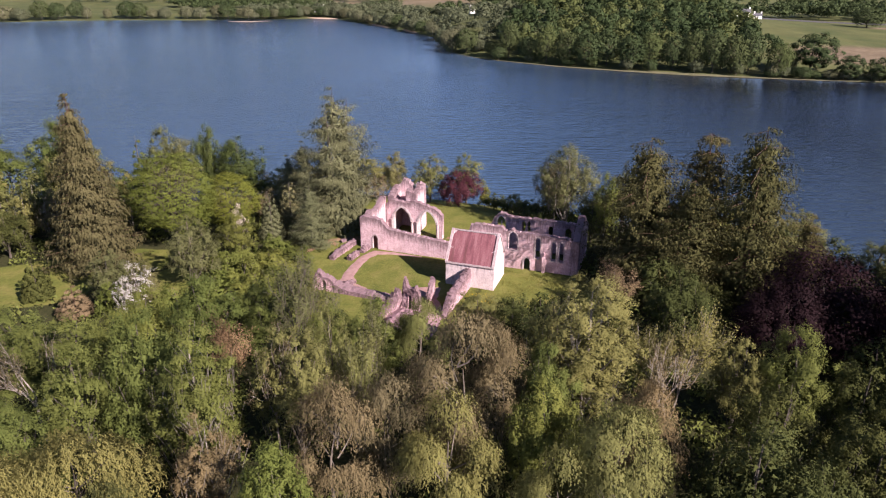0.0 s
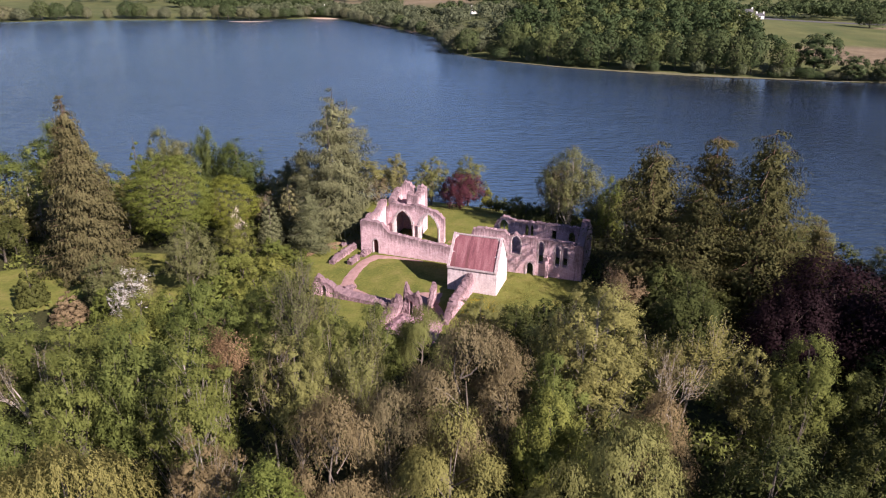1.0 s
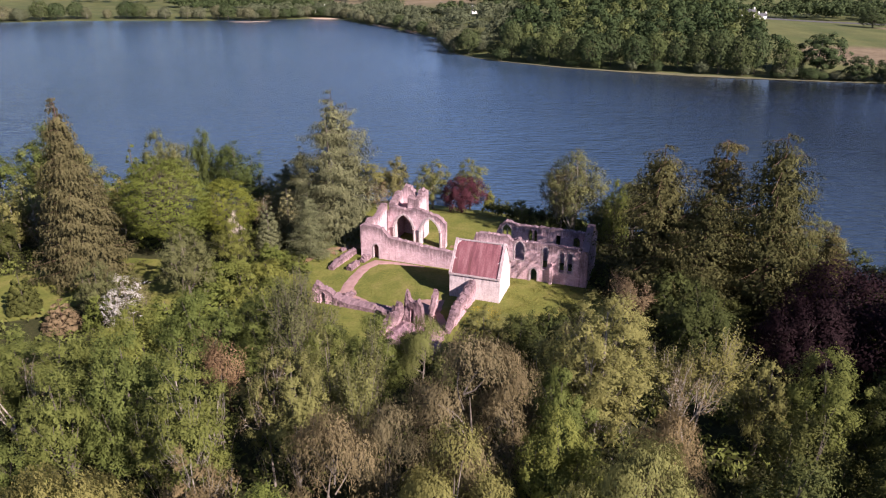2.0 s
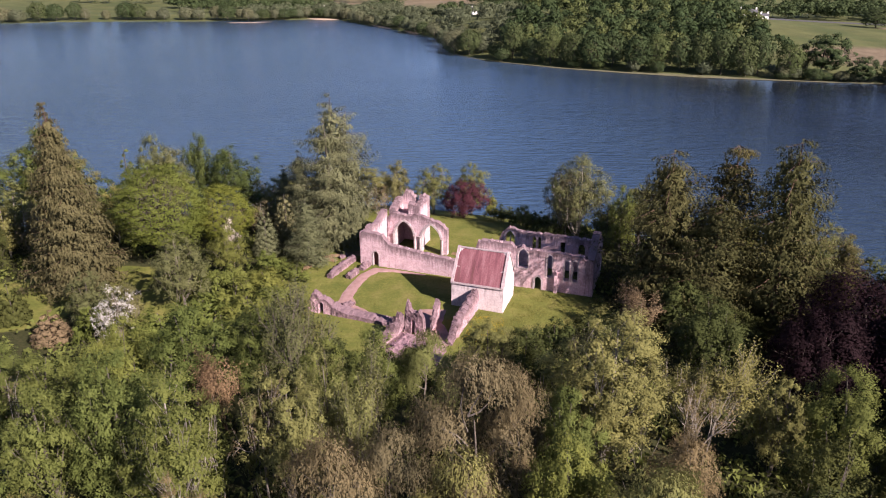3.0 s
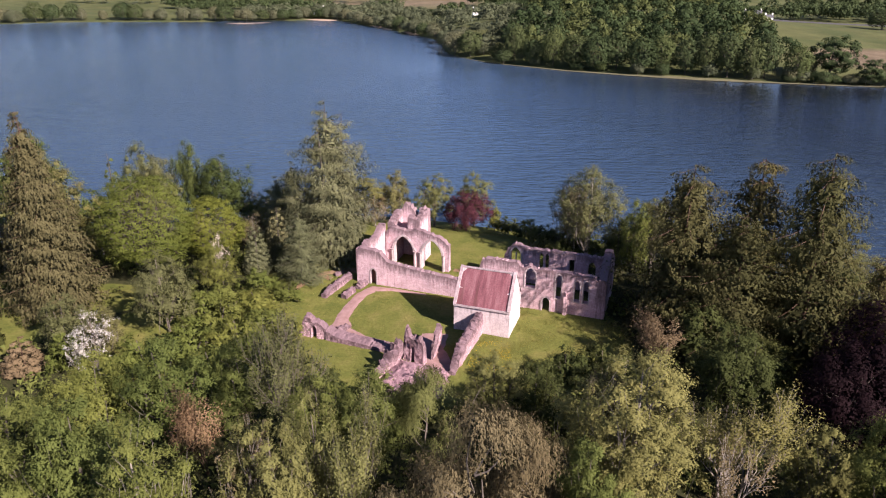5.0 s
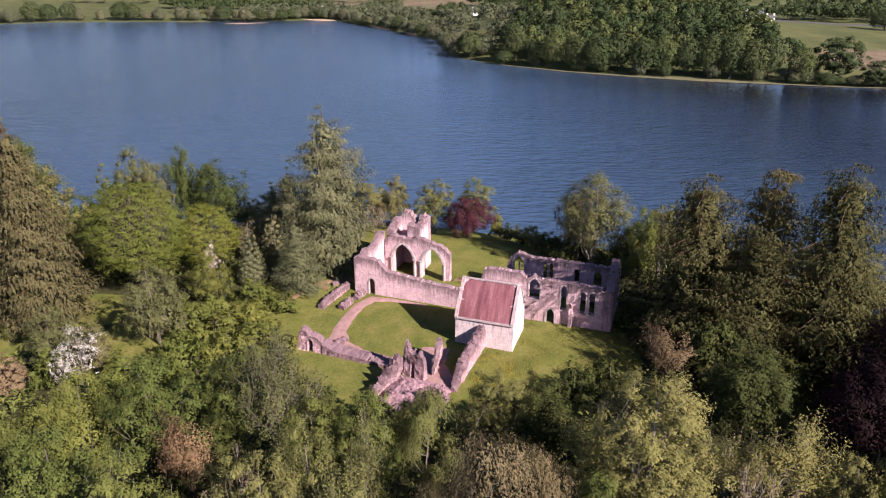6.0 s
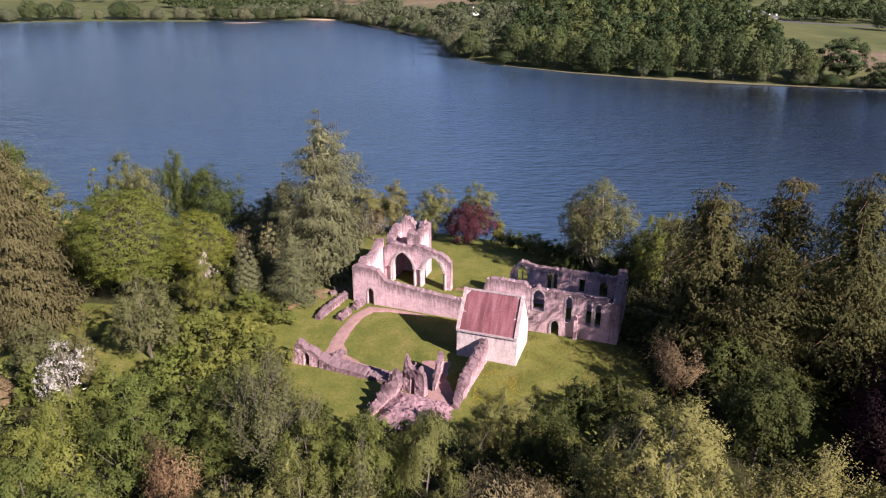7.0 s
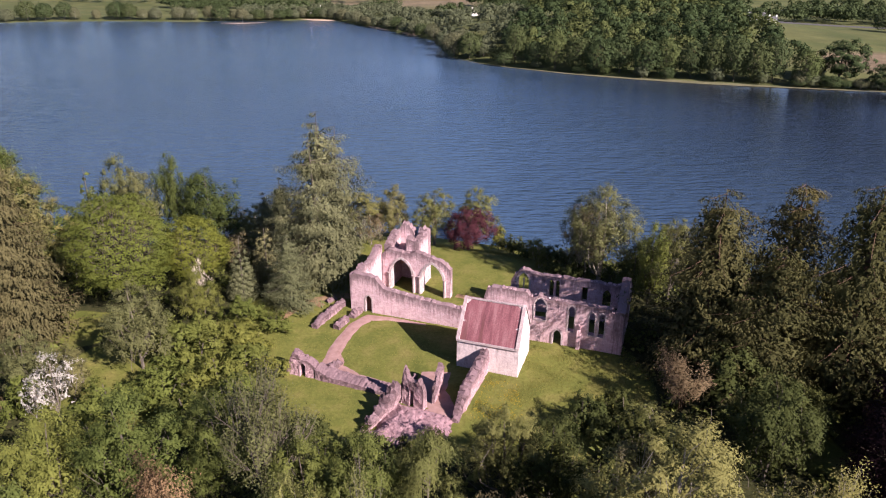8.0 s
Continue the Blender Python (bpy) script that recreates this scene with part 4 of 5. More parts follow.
def boughs(rs, h, r, leaf, bark, tiers=17, arms=8, size=0.2, low=0.03, power=0.6, step=0.5, hang=1.8, wide=0.3, ragged=0.25, thin=0.08, sag=0.34, lift=0.2, lead=((0, 0, 1.0),)):
    """An old conifer: tiers of sagging boughs, each a pad of side twigs with needle curtains below. lead: its tops as (x, y, share of height)."""
    C, N, A, S, M, runs = [], [], [], [], [], []
    for lx, ly, share in lead:
        runs.append([(np.array((lx * 0.2, ly * 0.2, -0.6)), 0.02 * h), (np.array((lx * 0.7, ly * 0.7, h * 0.5 * share)), 0.012 * h), (np.array((lx, ly, h * share)), 0.02)])
    ph = rs.uniform(0, 6.3, 3)
    for w in range(tiers):
        for k in range(arms):
            lx, ly, share = lead[rs.randint(len(lead))]
            t = low + (0.99 - low) * min(1.0, max(0.0, (w + rs.uniform(-0.34, 0.34)) / (tiers - 1)))
            if rs.uniform() < thin or (t > 0.9 and k > 4):
                continue
            a = k * 2 * math.pi / arms + w * 1.1 + rs.uniform(-0.35, 0.35)
            swell = 1 + ragged * (math.sin(2 * a + 5 * t + ph[0]) * 0.5 + math.sin(3 * a - 11 * t + ph[1]) * 0.35 + math.sin(17 * t + ph[2]) * 0.35)
            ln = r * (1 - t) ** power * rs.uniform(0.62, 1.12) * swell + 0.35
            o = np.array((math.cos(a), math.sin(a), 0))
            e = np.array((-o[1], o[0], 0))
            z0 = h * share * t
            c0 = np.array((lx * (0.2 + 0.8 * t), ly * (0.2 + 0.8 * t), z0))
            s = np.arange(0.18, 1.001, min(0.4, step / ln))
            drop = sag * rs.uniform(0.6, 1.3)
            P = c0 + o * (s * ln)[:, None] + np.stack([0 * s, 0 * s, -drop * ln * s + lift * ln * s**2.5], 1)
            runs.append([(c0, 0.045), (P[len(P) // 2], 0.025), (P[-1] - o * 0.3, 0.01)])
            for u, p in zip(s, P):
                half = wide * ln * (0.35 + 0.65 * math.sin(math.pi * (0.15 + 0.7 * u)))
                for off in np.arange(-half, half + 0.01, max(step, 0.55 * half)):
                    f = off / (half + 1e-6)
                    q = p + e * (off + rs.normal() * 0.12) + o * (rs.normal() * 0.14 - 0.12 * abs(off)) - (0, 0, 0.22 * abs(off))
                    m = 3 + int(2.5 * min(1.0, hang / 1.2))
                    g = np.linspace(0, 1, m)[:, None] ** 0.85
                    d = rs.uniform(0.35, 1.0) * min(hang, 0.25 + hang * 0.3 * ln)
                    C.append(q - np.array((0, 0, 1.0)) * g * d + o * 0.25 * g + rs.normal(size=(m, 3)) * 0.09)
                    top = np.clip(1 - 1.9 * g, 0, 1)
                    N.append(o * 0.7 + e * f * 0.5 + np.array((0, 0, 1.1)) * top + rs.normal(size=(m, 3)) * 0.3)
                    M.append(o * 0.62 + e * f * 0.45 + np.array((0, 0, 1.0)) * (top * 1.0 - 0.15))
                    A.append(np.array((0, 0, -1.0)) * (1 - 0.85 * top) + o * (0.2 + top) + e * f * 0.6)
                    S.append(size * rs.uniform(0.75, 1.3, m) * (0.75 + 0.25 * (1 - t)))
    # the shaded inside round the trunk
    n = 1600
    t, a, q = rs.uniform(low, 0.95, n), rs.uniform(0, 6.283, n), np.sqrt(rs.uniform(0, 1, n)) * 0.62
    C.append(np.stack([q * r * (1 - t) ** power * np.cos(a), q * r * (1 - t) ** power * np.sin(a), h * 0.93 * t], 1))
    o = np.stack([np.cos(a), np.sin(a), 0 * a + 0.2], 1)
    N.append(o + rs.normal(size=(n, 3)) * 0.4)
    M.append(o)
    A.append(rs.normal(size=(n, 3)))
    S.append(size * rs.uniform(1.5, 2.4, n))
    C, N, A, S, M = (np.concatenate(v) for v in (C, N, A, S, M))
    return tubes("trunk", runs, bark), leaf_cloud("crown", C, N, S, rs, 0.42, leaf, A, M, 0.65)


def feathered(rs, h, r, leaf, bark, clumps=95, sprays=20, per=11, size=0.13, plumes=7, low=0.05, up=0.45, twigs=30, reach=(0.8, 1.5), wood=0.02, core=1100):
    """A crown of upright plumes, each covered in small upswept leafy sprays, with an uneven outline and gaps."""
    cen, rad = [(0, 0, h * (1.0 + low) / 2)], [(0.6 * r, 0.6 * r, h * (0.97 - low) / 2)]
    for p in range(plumes):
        a = p * 2.4 + rs.uniform(-0.4, 0.4)
        c = r * rs.uniform(0.38, 0.7)
        q = r * rs.uniform(0.3, 0.45)
        top = rs.uniform(0.6, 0.97) * (1 - 0.12 * c / r)
        foot = low * rs.uniform(0.5, 1.5)
        cen.append((c * math.cos(a), c * math.sin(a), h * (top + foot) / 2))
        rad.append((q, q, h * (top - foot) / 2))
    cen, rad = np.array(cen), np.array(rad)
    share = rad[:, 0] * (rad[:, 0] + rad[:, 2])
    pick = rs.choice(len(cen), clumps, p=share / share.sum())
    d = sphere_dirs(clumps, rs)
    d[:, 2] = np.where(d[:, 2] < -0.45, -d[:, 2], d[:, 2])
    depth = np.where(rs.uniform(size=clumps) < 0.15, rs.uniform(0.4, 0.65, clumps), rs.uniform(0.7, 0.95, clumps))[:, None]
    K = cen[pick] + d * rad[pick] * depth
    big = rs.uniform(*reach, clumps)
    # sprays fan out of each clump, upwards and away from the trunk
    i = np.repeat(np.arange(clumps), sprays)
    n = len(i)
    out = np.stack([K[i, 0], K[i, 1], 0 * i], 1) / r
    s = sphere_dirs(n, rs) * 0.85 + d[i] * 0.5 + out * 0.25 + (0, 0, up)
    s = s / np.linalg.norm(s, axis=1, keepdims=True)
    L = (big[i] * rs.uniform(0.7, 1.25, n))[:, None]
    B = K[i] + rs.normal(size=(n, 3)) * 0.1
    t = rs.uniform(0.12, 1, (n, per, 1)) ** 0.75
    lat = rs.normal(size=(n, per, 3)) * (0.05 + 0.09 * t)
    C = B[:, None] + (s[:, None] * t + lat) * L[:, None] * (1, 1, 1.1) - np.array((0, 0, 0.1)) * t**2 * L[:, None]
    N = (s * 0.6 + d[i] * 0.35 + (0, 0, 0.25))[:, None] + lat * 3 + rs.normal(size=(n, per, 3)) * 0.35
    M = (s * 0.8 + d[i] * 0.3 + out * 0.15)[:, None] + lat * 2
    A = s[:, None] + lat * 3
    flat = lambda v: (v + np.zeros((n, per, 3))).reshape(-1, 3)
    # the dense inside of the crown
    deep = sphere_dirs(core, rs) * rs.uniform(0.2, 0.72, (core, 1))
    k = rs.choice(len(cen), core, p=share / share.sum())
    deep = cen[k] + deep * rad[k]
    foot = np.array((0, 0, -0.6))
    top = np.array((rs.normal() * 0.3, rs.normal() * 0.3, h * 0.88))
    runs = [limb(foot, top, wood * h, 0.04, rs, 0.04, 6)]
    for c, q in zip(cen[1:], rad[1:]):
        z = rs.uniform(0.12, 0.35)
        runs.append(limb(foot * (1 - z) + top * z, c + (0, 0, 0.55 * q[2]), wood * h * 0.45, 0.03, rs, 0.16, 5))
    for i in rs.choice(n, min(n, twigs), replace=False):
        c = cen[np.argmin(np.linalg.norm(cen[:, :2] - B[i, :2], axis=1))]
        runs.append(limb((c[0] * 0.8 + B[i, 0] * 0.2, c[1] * 0.8 + B[i, 1] * 0.2, max(0.3, B[i, 2] - 0.22 * h)), B[i] + s[i] * L[i] * 0.98, 0.035, 0.012, rs, 0.12, 3))
    sizes = np.concatenate([size * rs.uniform(0.7, 1.35, n * per), size * rs.uniform(1.8, 2.6, core)])
    join = lambda v, w: np.concatenate([flat(v), w])
    away = deep - (0, 0, h * 0.4)
    return tubes("trunk", runs, bark), leaf_cloud("crown", join(C, deep), join(N, away + rs.normal(size=(core, 3)) * h * 0.2), sizes, rs, 0.46, leaf, join(A, rs.normal(size=(core, 3))), join(M, away), 0.8)


def cone_crown(rs, h, r, leaf, bark, leaves=6500, size=0.3, power=0.75, lobes=120):
    """A dense conical crown of overlapping upright sprays."""
    k = np.arange(lobes) + 0.5
    z = 1 - np.sqrt(k / lobes) * 0.97
    a = k * 2.39996
    q = r * (1 - z) ** power * rs.uniform(0.7, 0.95, lobes)
    L = np.stack([q * np.cos(a), q * np.sin(a), h * (0.03 + 0.94 * z)], 1)
    R = 0.12 * r + 0.17 * r * (1 - z)
    share = R**2 / (R**2).sum()
    C, N, A, S, M = [], [], [], [], []
    for c, s, w in zip(L, R, share):
        n = int(leaves * w) + 4
        o = np.array((c[0], c[1], 0)) / (math.hypot(c[0], c[1]) + 1e-6)
        d = sphere_dirs(n, rs) + o * 0.7
        d = d / np.linalg.norm(d, axis=1, keepdims=True)
        C.append(c + d * s * rs.uniform(0.6, 1.15, (n, 1)) * (1, 1, 0.8))
        N.append(d * 0.6 + o * 0.4 + rs.normal(size=(n, 3)) * 0.45 + (0, 0, 0.3))
        A.append(np.tile(o * 0.7 - (0, 0, 0.5), (n, 1)))
        M.append(d + o * 0.3 + (0, 0, 0.15))
        S.append(size * rs.uniform(0.6, 1.3, n))
    C, N, A, S, M = (np.concatenate(v) for v in (C, N, A, S, M))
    runs = [[(np.array((0, 0, -0.6)), 0.022 * h), (np.array((0, 0, h * 0.95)), 0.03)]]
    return tubes("trunk", runs, bark), leaf_cloud("crown", C, N, S, rs, 0.5, leaf, A, M)


# kind: maker, own height, own radius, category, label
KINDS = {
    "green": (lambda rs, h, r: feathered(rs, h, r, LEAF["green"], BARK["grey"], 100, 21, 12, 0.112), 14, 5, "tree", "leafy green broadleaf tree in the wood"),
    "bright": (lambda rs, h, r: feathered(rs, h, r, LEAF["bright"], BARK["grey"], 104, 21, 12, 0.112, 8), 13, 5, "tree", "fresh bright green broadleaf tree"),
    "dark": (lambda rs, h, r: feathered(rs, h, r, LEAF["dark"], BARK["grey"], 92, 19, 11, 0.12, 8, 0.05, 0.25), 12, 5, "tree", "dark green broadleaf tree in deep shade"),
    "olive": (lambda rs, h, r: feathered(rs, h, r, LEAF["olive"], BARK["mid"], 124, 20, 11, 0.1, 9, 0.05, 0.65, 70, (0.7, 1.35)), 15, 5, "tree", "olive green tree with opening leaves"),
    "birch": (lambda rs, h, r: birch(rs, h, r, LEAF["brown"], BARK["mid"], 1900, 14, 0.1), 15, 4.5, "birch", "brownish birch with drooping twigs and few leaves"),
    "green_birch": (lambda rs, h, r: birch(rs, h, r, LEAF["olive"], BARK["mid"], 1900, 14, 0.1), 14, 4, "birch", "olive birch with hanging leafy twigs"),
    "twiggy": (lambda rs, h, r: ash(rs, h, r, LEAF["grey"], BARK["mid"], 14000, 0.095, 4, 0.0, 1.7), 16, 5, "ash tree", "ash tree of upright pale twigs with few leaves"),
    "thin_ash": (lambda rs, h, r: ash(rs, h, r, LEAF["willow"], BARK["pale"], 17000, 0.1, 3, 0.0, 1.5), 16, 5, "ash tree", "pale-twigged ash tree just coming into leaf"),
    "big_olive": (lambda rs, h, r: feathered(rs, h, r, LEAF["willow"], BARK["pale"], 215, 20, 11, 0.1, 11, 0.05, 0.6, 120, (0.75, 1.45), 0.02, 1600), 18, 6.6, "tree", "broad pale olive tree with whitish limbs"),
    "dead_top": (lambda rs, h, r: feathered(rs, h, r, LEAF["green"], BARK["pale"], 130, 21, 12, 0.112, 6, 0.04, 0.55, 190, (0.8, 1.5), 0.02, 1200), 17, 5, "tree", "green tree with grey dead twigs at its top"),
    "grey": (lambda rs, h, r: feathered(rs, h, r, LEAF["grey"], BARK["mid"], 110, 20, 11, 0.1, 8, 0.02, 0.5, 40, (0.6, 1.2), 0.018, 900), 12, 4.5, "tree", "soft grey-green tree beside the lawn"),
    "bare": (lambda rs, h, r: ash(rs, h, r, LEAF["brown"], BARK["pale"], 3600, 0.12, 1, 0.3), 12, 4, "tree", "nearly bare tree with grey tangled twigs"),
    "russet": (lambda rs, h, r: ash(rs, h, r, LEAF["russet"], BARK["red"], 6500, 0.095, 3, 0.0, 1.6), 9, 3, "shrub", "russet brown shrub with upright withered twigs"),
    "spruce": (lambda rs, h, r: boughs(rs, h, r, LEAF["spruce"], BARK["grey"], 14, 11, 0.2, 0.02, 0.66, 0.34, 1.2, 0.26, 0.3, 0.08, 0.3, 0.22), 27, 8, "spruce", "tall grey-green spruce with weeping branches"),
    "twin_spruce": (lambda rs, h, r: boughs(rs, h, r, LEAF["spruce"], BARK["grey"], 15, 19, 0.2, 0.02, 0.5, 0.32, 1.1, 0.32, 0.4, 0.12, 0.24, 0.2, ((0, 0, 1.0), (4.0, 0.6, 0.9), (-2.8, -1.2, 0.87))), 27, 8, "spruce", "tall grey-green spruce with several tops and weeping branches"),
    "fir": (lambda rs, h, r: boughs(rs, h, r, LEAF["fir"], BARK["red"], 11, 9, 0.2, 0.05, 0.34, 0.31, 1.0, 0.42, 0.7, 0.14, 0.26, 0.14), 25, 6.5, "fir tree", "tall dark fir with broad irregular branches"),
    "thuja": (lambda rs, h, r: boughs(rs, h, r, LEAF["thuja"], BARK["red"], 34, 13, 0.26, 0.02, 0.72, 0.5, 0.7, 0.24, 0.18, 0.05, 0.2, 0.1), 27, 7.5, "conifer", "big brownish green conical conifer"),
    "column": (lambda rs, h, r: cone_crown(rs, h, r, LEAF["spruce"], BARK["grey"], 9000, 0.13, 0.55, 110), 10, 2.2, "conifer", "narrow upright grey-green conifer"),
    "cone": (lambda rs, h, r: cone_crown(rs, h, r, LEAF["dark"], BARK["grey"], 3600, 0.2, 0.5, 50), 6, 2.2, "conifer", "small dark conical conifer on the grass"),
    "dry_cone": (lambda rs, h, r: cone_crown(rs, h, r, LEAF["russet"], BARK["red"], 3600, 0.2, 0.7, 50), 7, 2.4, "conifer", "small withered red-brown conifer"),
    "poplar": (lambda rs, h, r: cone_crown(rs, h, r, LEAF["green"], BARK["grey"], 3000, 0.24, 0.25, 50), 15, 1.4, "poplar", "slim green poplar by the shore"),
    "maple": (lambda rs, h, r: broadleaf(rs, h, r, LEAF["maple"], BARK["grey"], 38000, 0.13, 230, 0.02, 0.5, 0.35, 0, 0.0, (0.1, 0.19)), 18, 7.6, "maple", "broad domed bright green maple with layered leaves"),
    "yellow": (lambda rs, h, r: broadleaf(rs, h, r, LEAF["yellow"], BARK["grey"], 20000, 0.125, 120, 0.05, 0.55, 0.35, 0, 0.0, (0.13, 0.23)), 12, 5, "maple", "broad yellow-green spreading maple"),
    "copper": (lambda rs, h, r: broadleaf(rs, h, r, LEAF["copper"], BARK["grey"], 9000, 0.18, 56, 0.06, 1.0, 0.5, 3), 9, 5, "copper beech", "dark purple-leaved copper beech"),
    "deep_copper": (lambda rs, h, r: broadleaf(rs, h, r, LEAF["deep_copper"], BARK["grey"], 18000, 0.19, 80, 0.05, 1.0, 0.5, 4), 12, 8, "copper beech", "large purple copper beech in the wood, leaves darkened for shade"),
    "blossom": (lambda rs, h, r: feathered(rs, h, r, LEAF["white"], BARK["mid"], 64, 8, 6, 0.08, 7, 0.1, 0.2, 30, (0.3, 0.7), 0.014, 60), 8, 3, "blossom tree", "small tree covered in white blossom"),
    "brown": (lambda rs, h, r: feathered(rs, h, r, LEAF["brown"], BARK["pale"], 90, 19, 10, 0.1, 8, 0.1, 0.35, 110, (0.7, 1.3), 0.018, 500), 13, 5, "tree", "brown budding tree with bare twigs"),
    "round": (lambda rs, h, r: feathered(rs, h, r, LEAF["dull"], BARK["grey"], 120, 18, 9, 0.13, 7, 0.02, 0.12, 6, (0.9, 1.5), 0.018, 1200), 13, 6, "tree", "round dense green tree near the water"),
    "round_brown": (lambda rs, h, r: feathered(rs, h, r, LEAF["grey"], BARK["grey"], 110, 18, 9, 0.13, 7, 0.02, 0.3, 10, (0.7, 1.3), 0.018, 900), 13, 6, "tree", "brownish green tree with opening buds near the water"),
    "willow": (lambda rs, h, r: birch(rs, h, r, LEAF["willow"], BARK["grey"], 1900, 13, 0.12, 0.26), 12, 6, "willow", "spreading willow with pale wind-blown leaves"),
    "thick_green": (lambda rs, h, r: feathered(rs, h, r, LEAF["green"], BARK["grey"], 60, 10, 7, 0.22, 5, 0.05, 0.4, 4, (0.9, 1.7), 0.02, 500), 12, 5, "tree", "leafy green broadleaf tree in the wood"),
    "thick_olive": (lambda rs, h, r: feathered(rs, h, r, LEAF["olive"], BARK["pale"], 60, 10, 7, 0.21, 6, 0.05, 0.6, 14, (0.9, 1.7), 0.02, 500), 12, 5, "tree", "olive green tree with opening leaves"),
    "thick_dark": (lambda rs, h, r: feathered(rs, h, r, LEAF["dark"], BARK["grey"], 55, 10, 7, 0.23, 5, 0.05, 0.25, 4, (0.9, 1.7), 0.02, 500), 12, 5, "tree", "dark green broadleaf tree in deep shade"),
    "thick_brown": (lambda rs, h, r: feathered(rs, h, r, LEAF["brown"], BARK["pale"], 55, 10, 7, 0.19, 6, 0.06, 0.4, 24, (0.9, 1.6), 0.02, 400), 12, 5, "tree", "brown budding tree with bare twigs"),
    "golden": (lambda rs, h, r: feathered(rs, h, r, LEAF["grey"], BARK["pale"], 165, 20, 10, 0.11, 10, 0.16, 0.1, 70, (0.8, 1.5), 0.022, 1200), 17, 6.6, "tree", "tall pale-barked tree with thin grey-olive leaves"),
    "bush": (lambda rs, h, r: feathered(rs, h, r, LEAF["bright"], BARK["grey"], 36, 14, 7, 0.115, 5, 0.0, 0.4, 8, (0.4, 0.8), 0.02, 300), 4, 2.6, "bush", "rounded green bush at the wood's edge"),
    "dark_bush": (lambda rs, h, r: feathered(rs, h, r, LEAF["dark"], BARK["grey"], 34, 14, 7, 0.12, 5, 0.0, 0.3, 8, (0.4, 0.8), 0.02, 300), 4, 2.6, "bush", "dark green bush in the shade"),
    "olive_bush": (lambda rs, h, r: feathered(rs, h, r, LEAF["olive"], BARK["pale"], 34, 14, 7, 0.115, 5, 0.0, 0.5, 20, (0.4, 0.8), 0.02, 300), 4, 2.6, "bush", "pale olive bush in the grass"),
    "far": (lambda rs, h, r: broadleaf(rs, h, r, LEAF["far"], BARK["grey"], 2600, 0.52, 46, 0.02, 0.95, 0.35, 0, 0.0, (0.2, 0.36)), 15, 7, "tree", "green tree on the far shore"),
    "oak": (lambda rs, h, r: broadleaf(rs, h, r, LEAF["far"], BARK["grey"], 6500, 0.34, 70, 0.05, 0.9, 0.4, 6, 0.2, (0.16, 0.28)), 15, 7, "oak", "broad dark oak in the meadow by the water"),
    "far_fresh": (lambda rs, h, r: broadleaf(rs, h, r, LEAF["far_bright"], BARK["grey"], 2600, 0.5, 46, 0.02, 0.95, 0.35, 0, 0.0, (0.2, 0.36)), 15, 7, "tree", "fresh green tree on the far shore"),
    "far_pale": (lambda rs, h, r: broadleaf(rs, h, r, LEAF["far_pale"], BARK["pale"], 2800, 0.44, 40, 0.02, 0.95, 0.35, 0, 0.0, (0.2, 0.36)), 11, 6, "tree", "pale grey-green tree on the far shore"),
}
VARIANTS = {"thick_green": 3, "thick_olive": 3, "thick_dark": 2, "thick_brown": 2, "green": 3, "bright": 2, "olive": 3, "birch": 3, "green_birch": 2, "far": 4, "far_pale": 3, "fir": 3, "spruce": 3, "dark": 2, "brown": 2, "bare": 2, "bush": 2, "willow": 2}
NAMES = {"ash tree": "ash_tree", "fir tree": "fir_tree", "copper beech": "copper_beech", "blossom tree": "blossom_tree"}
built, planted, count_of = {}, [], {}
turns = random.Random(17)


def tree(kind, x, y, top, r, sink=0.0, label="", group=""):
    """Plants one tree: its top's height above the datum and its crown's radius. Alike trees share their meshes."""
    maker, h0, r0, category, text = KINDS[kind]
    n = count_of[kind] = count_of.get(kind, -1) + 1
    key = (kind, n % VARIANTS.get(kind, 1))
    ground = gh(x, y) - sink
    s = (r / r0, r / r0, (top - ground) / h0)
    m = Matrix.LocRotScale((x, y, ground), Euler((0, 0, turns.uniform(0, 6.28))), Vector(s))
    if key not in built:
        rs = np.random.RandomState(sum(map(ord, kind)) * 7 + key[1])
        wood, crown = maker(rs, h0, r0)
        ob = thing(NAMES.get(category, category.replace(" ", "_")), Matrix.Identity(4), text, category, group)
        for piece in wood if isinstance(wood, list) else [wood]:
            part(piece.name.split(".")[0], piece, None, ob)
        part("crown", crown, None, ob)
        built[key] = ob
        ob.matrix_basis = m
    else:
        src = built[key]
        q = src.scale
        ob = copy_thing(src, Matrix.LocRotScale((x, y, ground), Euler((0, 0, turns.uniform(0, 6.28))), Vector((s[0] / q[0], s[1] / q[1], s[2] / q[2]))))
    if label:
        ob["label"] = label
    planted.append((x, y, r))
    return ob


# west of the church
tree("maple", -50.0, 115.2, 18.2, 7.8)
tree("thuja", -59.6, 104.5, 29.2, 7.6)
tree("green", -88, 148, 16.5, 8)
tree("green", -97, 138, 15, 8)
tree("poplar", -65, 136.5, 16, 1.5)
tree("round_brown", -61.0, 139.4, 16.4, 6.0)
tree("round_brown", -75, 132, 16.6, 7.0)
tree("round_brown", -55.0, 134, 15.4, 5.4)
tree("round", -51.0, 140, 17.6, 4.4)
tree("round", -44.4, 137.4, 15.2, 6.2)
tree("green", -82, 140, 17.6, 6.5)
tree("yellow", -41.5, 121, 12.4, 5.2)
tree("blossom", -37.3, 111.5, 9.6, 1.6)
tree("green", -37.3, 109.0, 8.4, 3.4)
tree("column", -33.2, 117, 9.4, 2.3)
tree("column", -30.6, 121.5, 10.5, 2.6)
tree("twin_spruce", -22.2, 125.4, 27.0, 8.8)
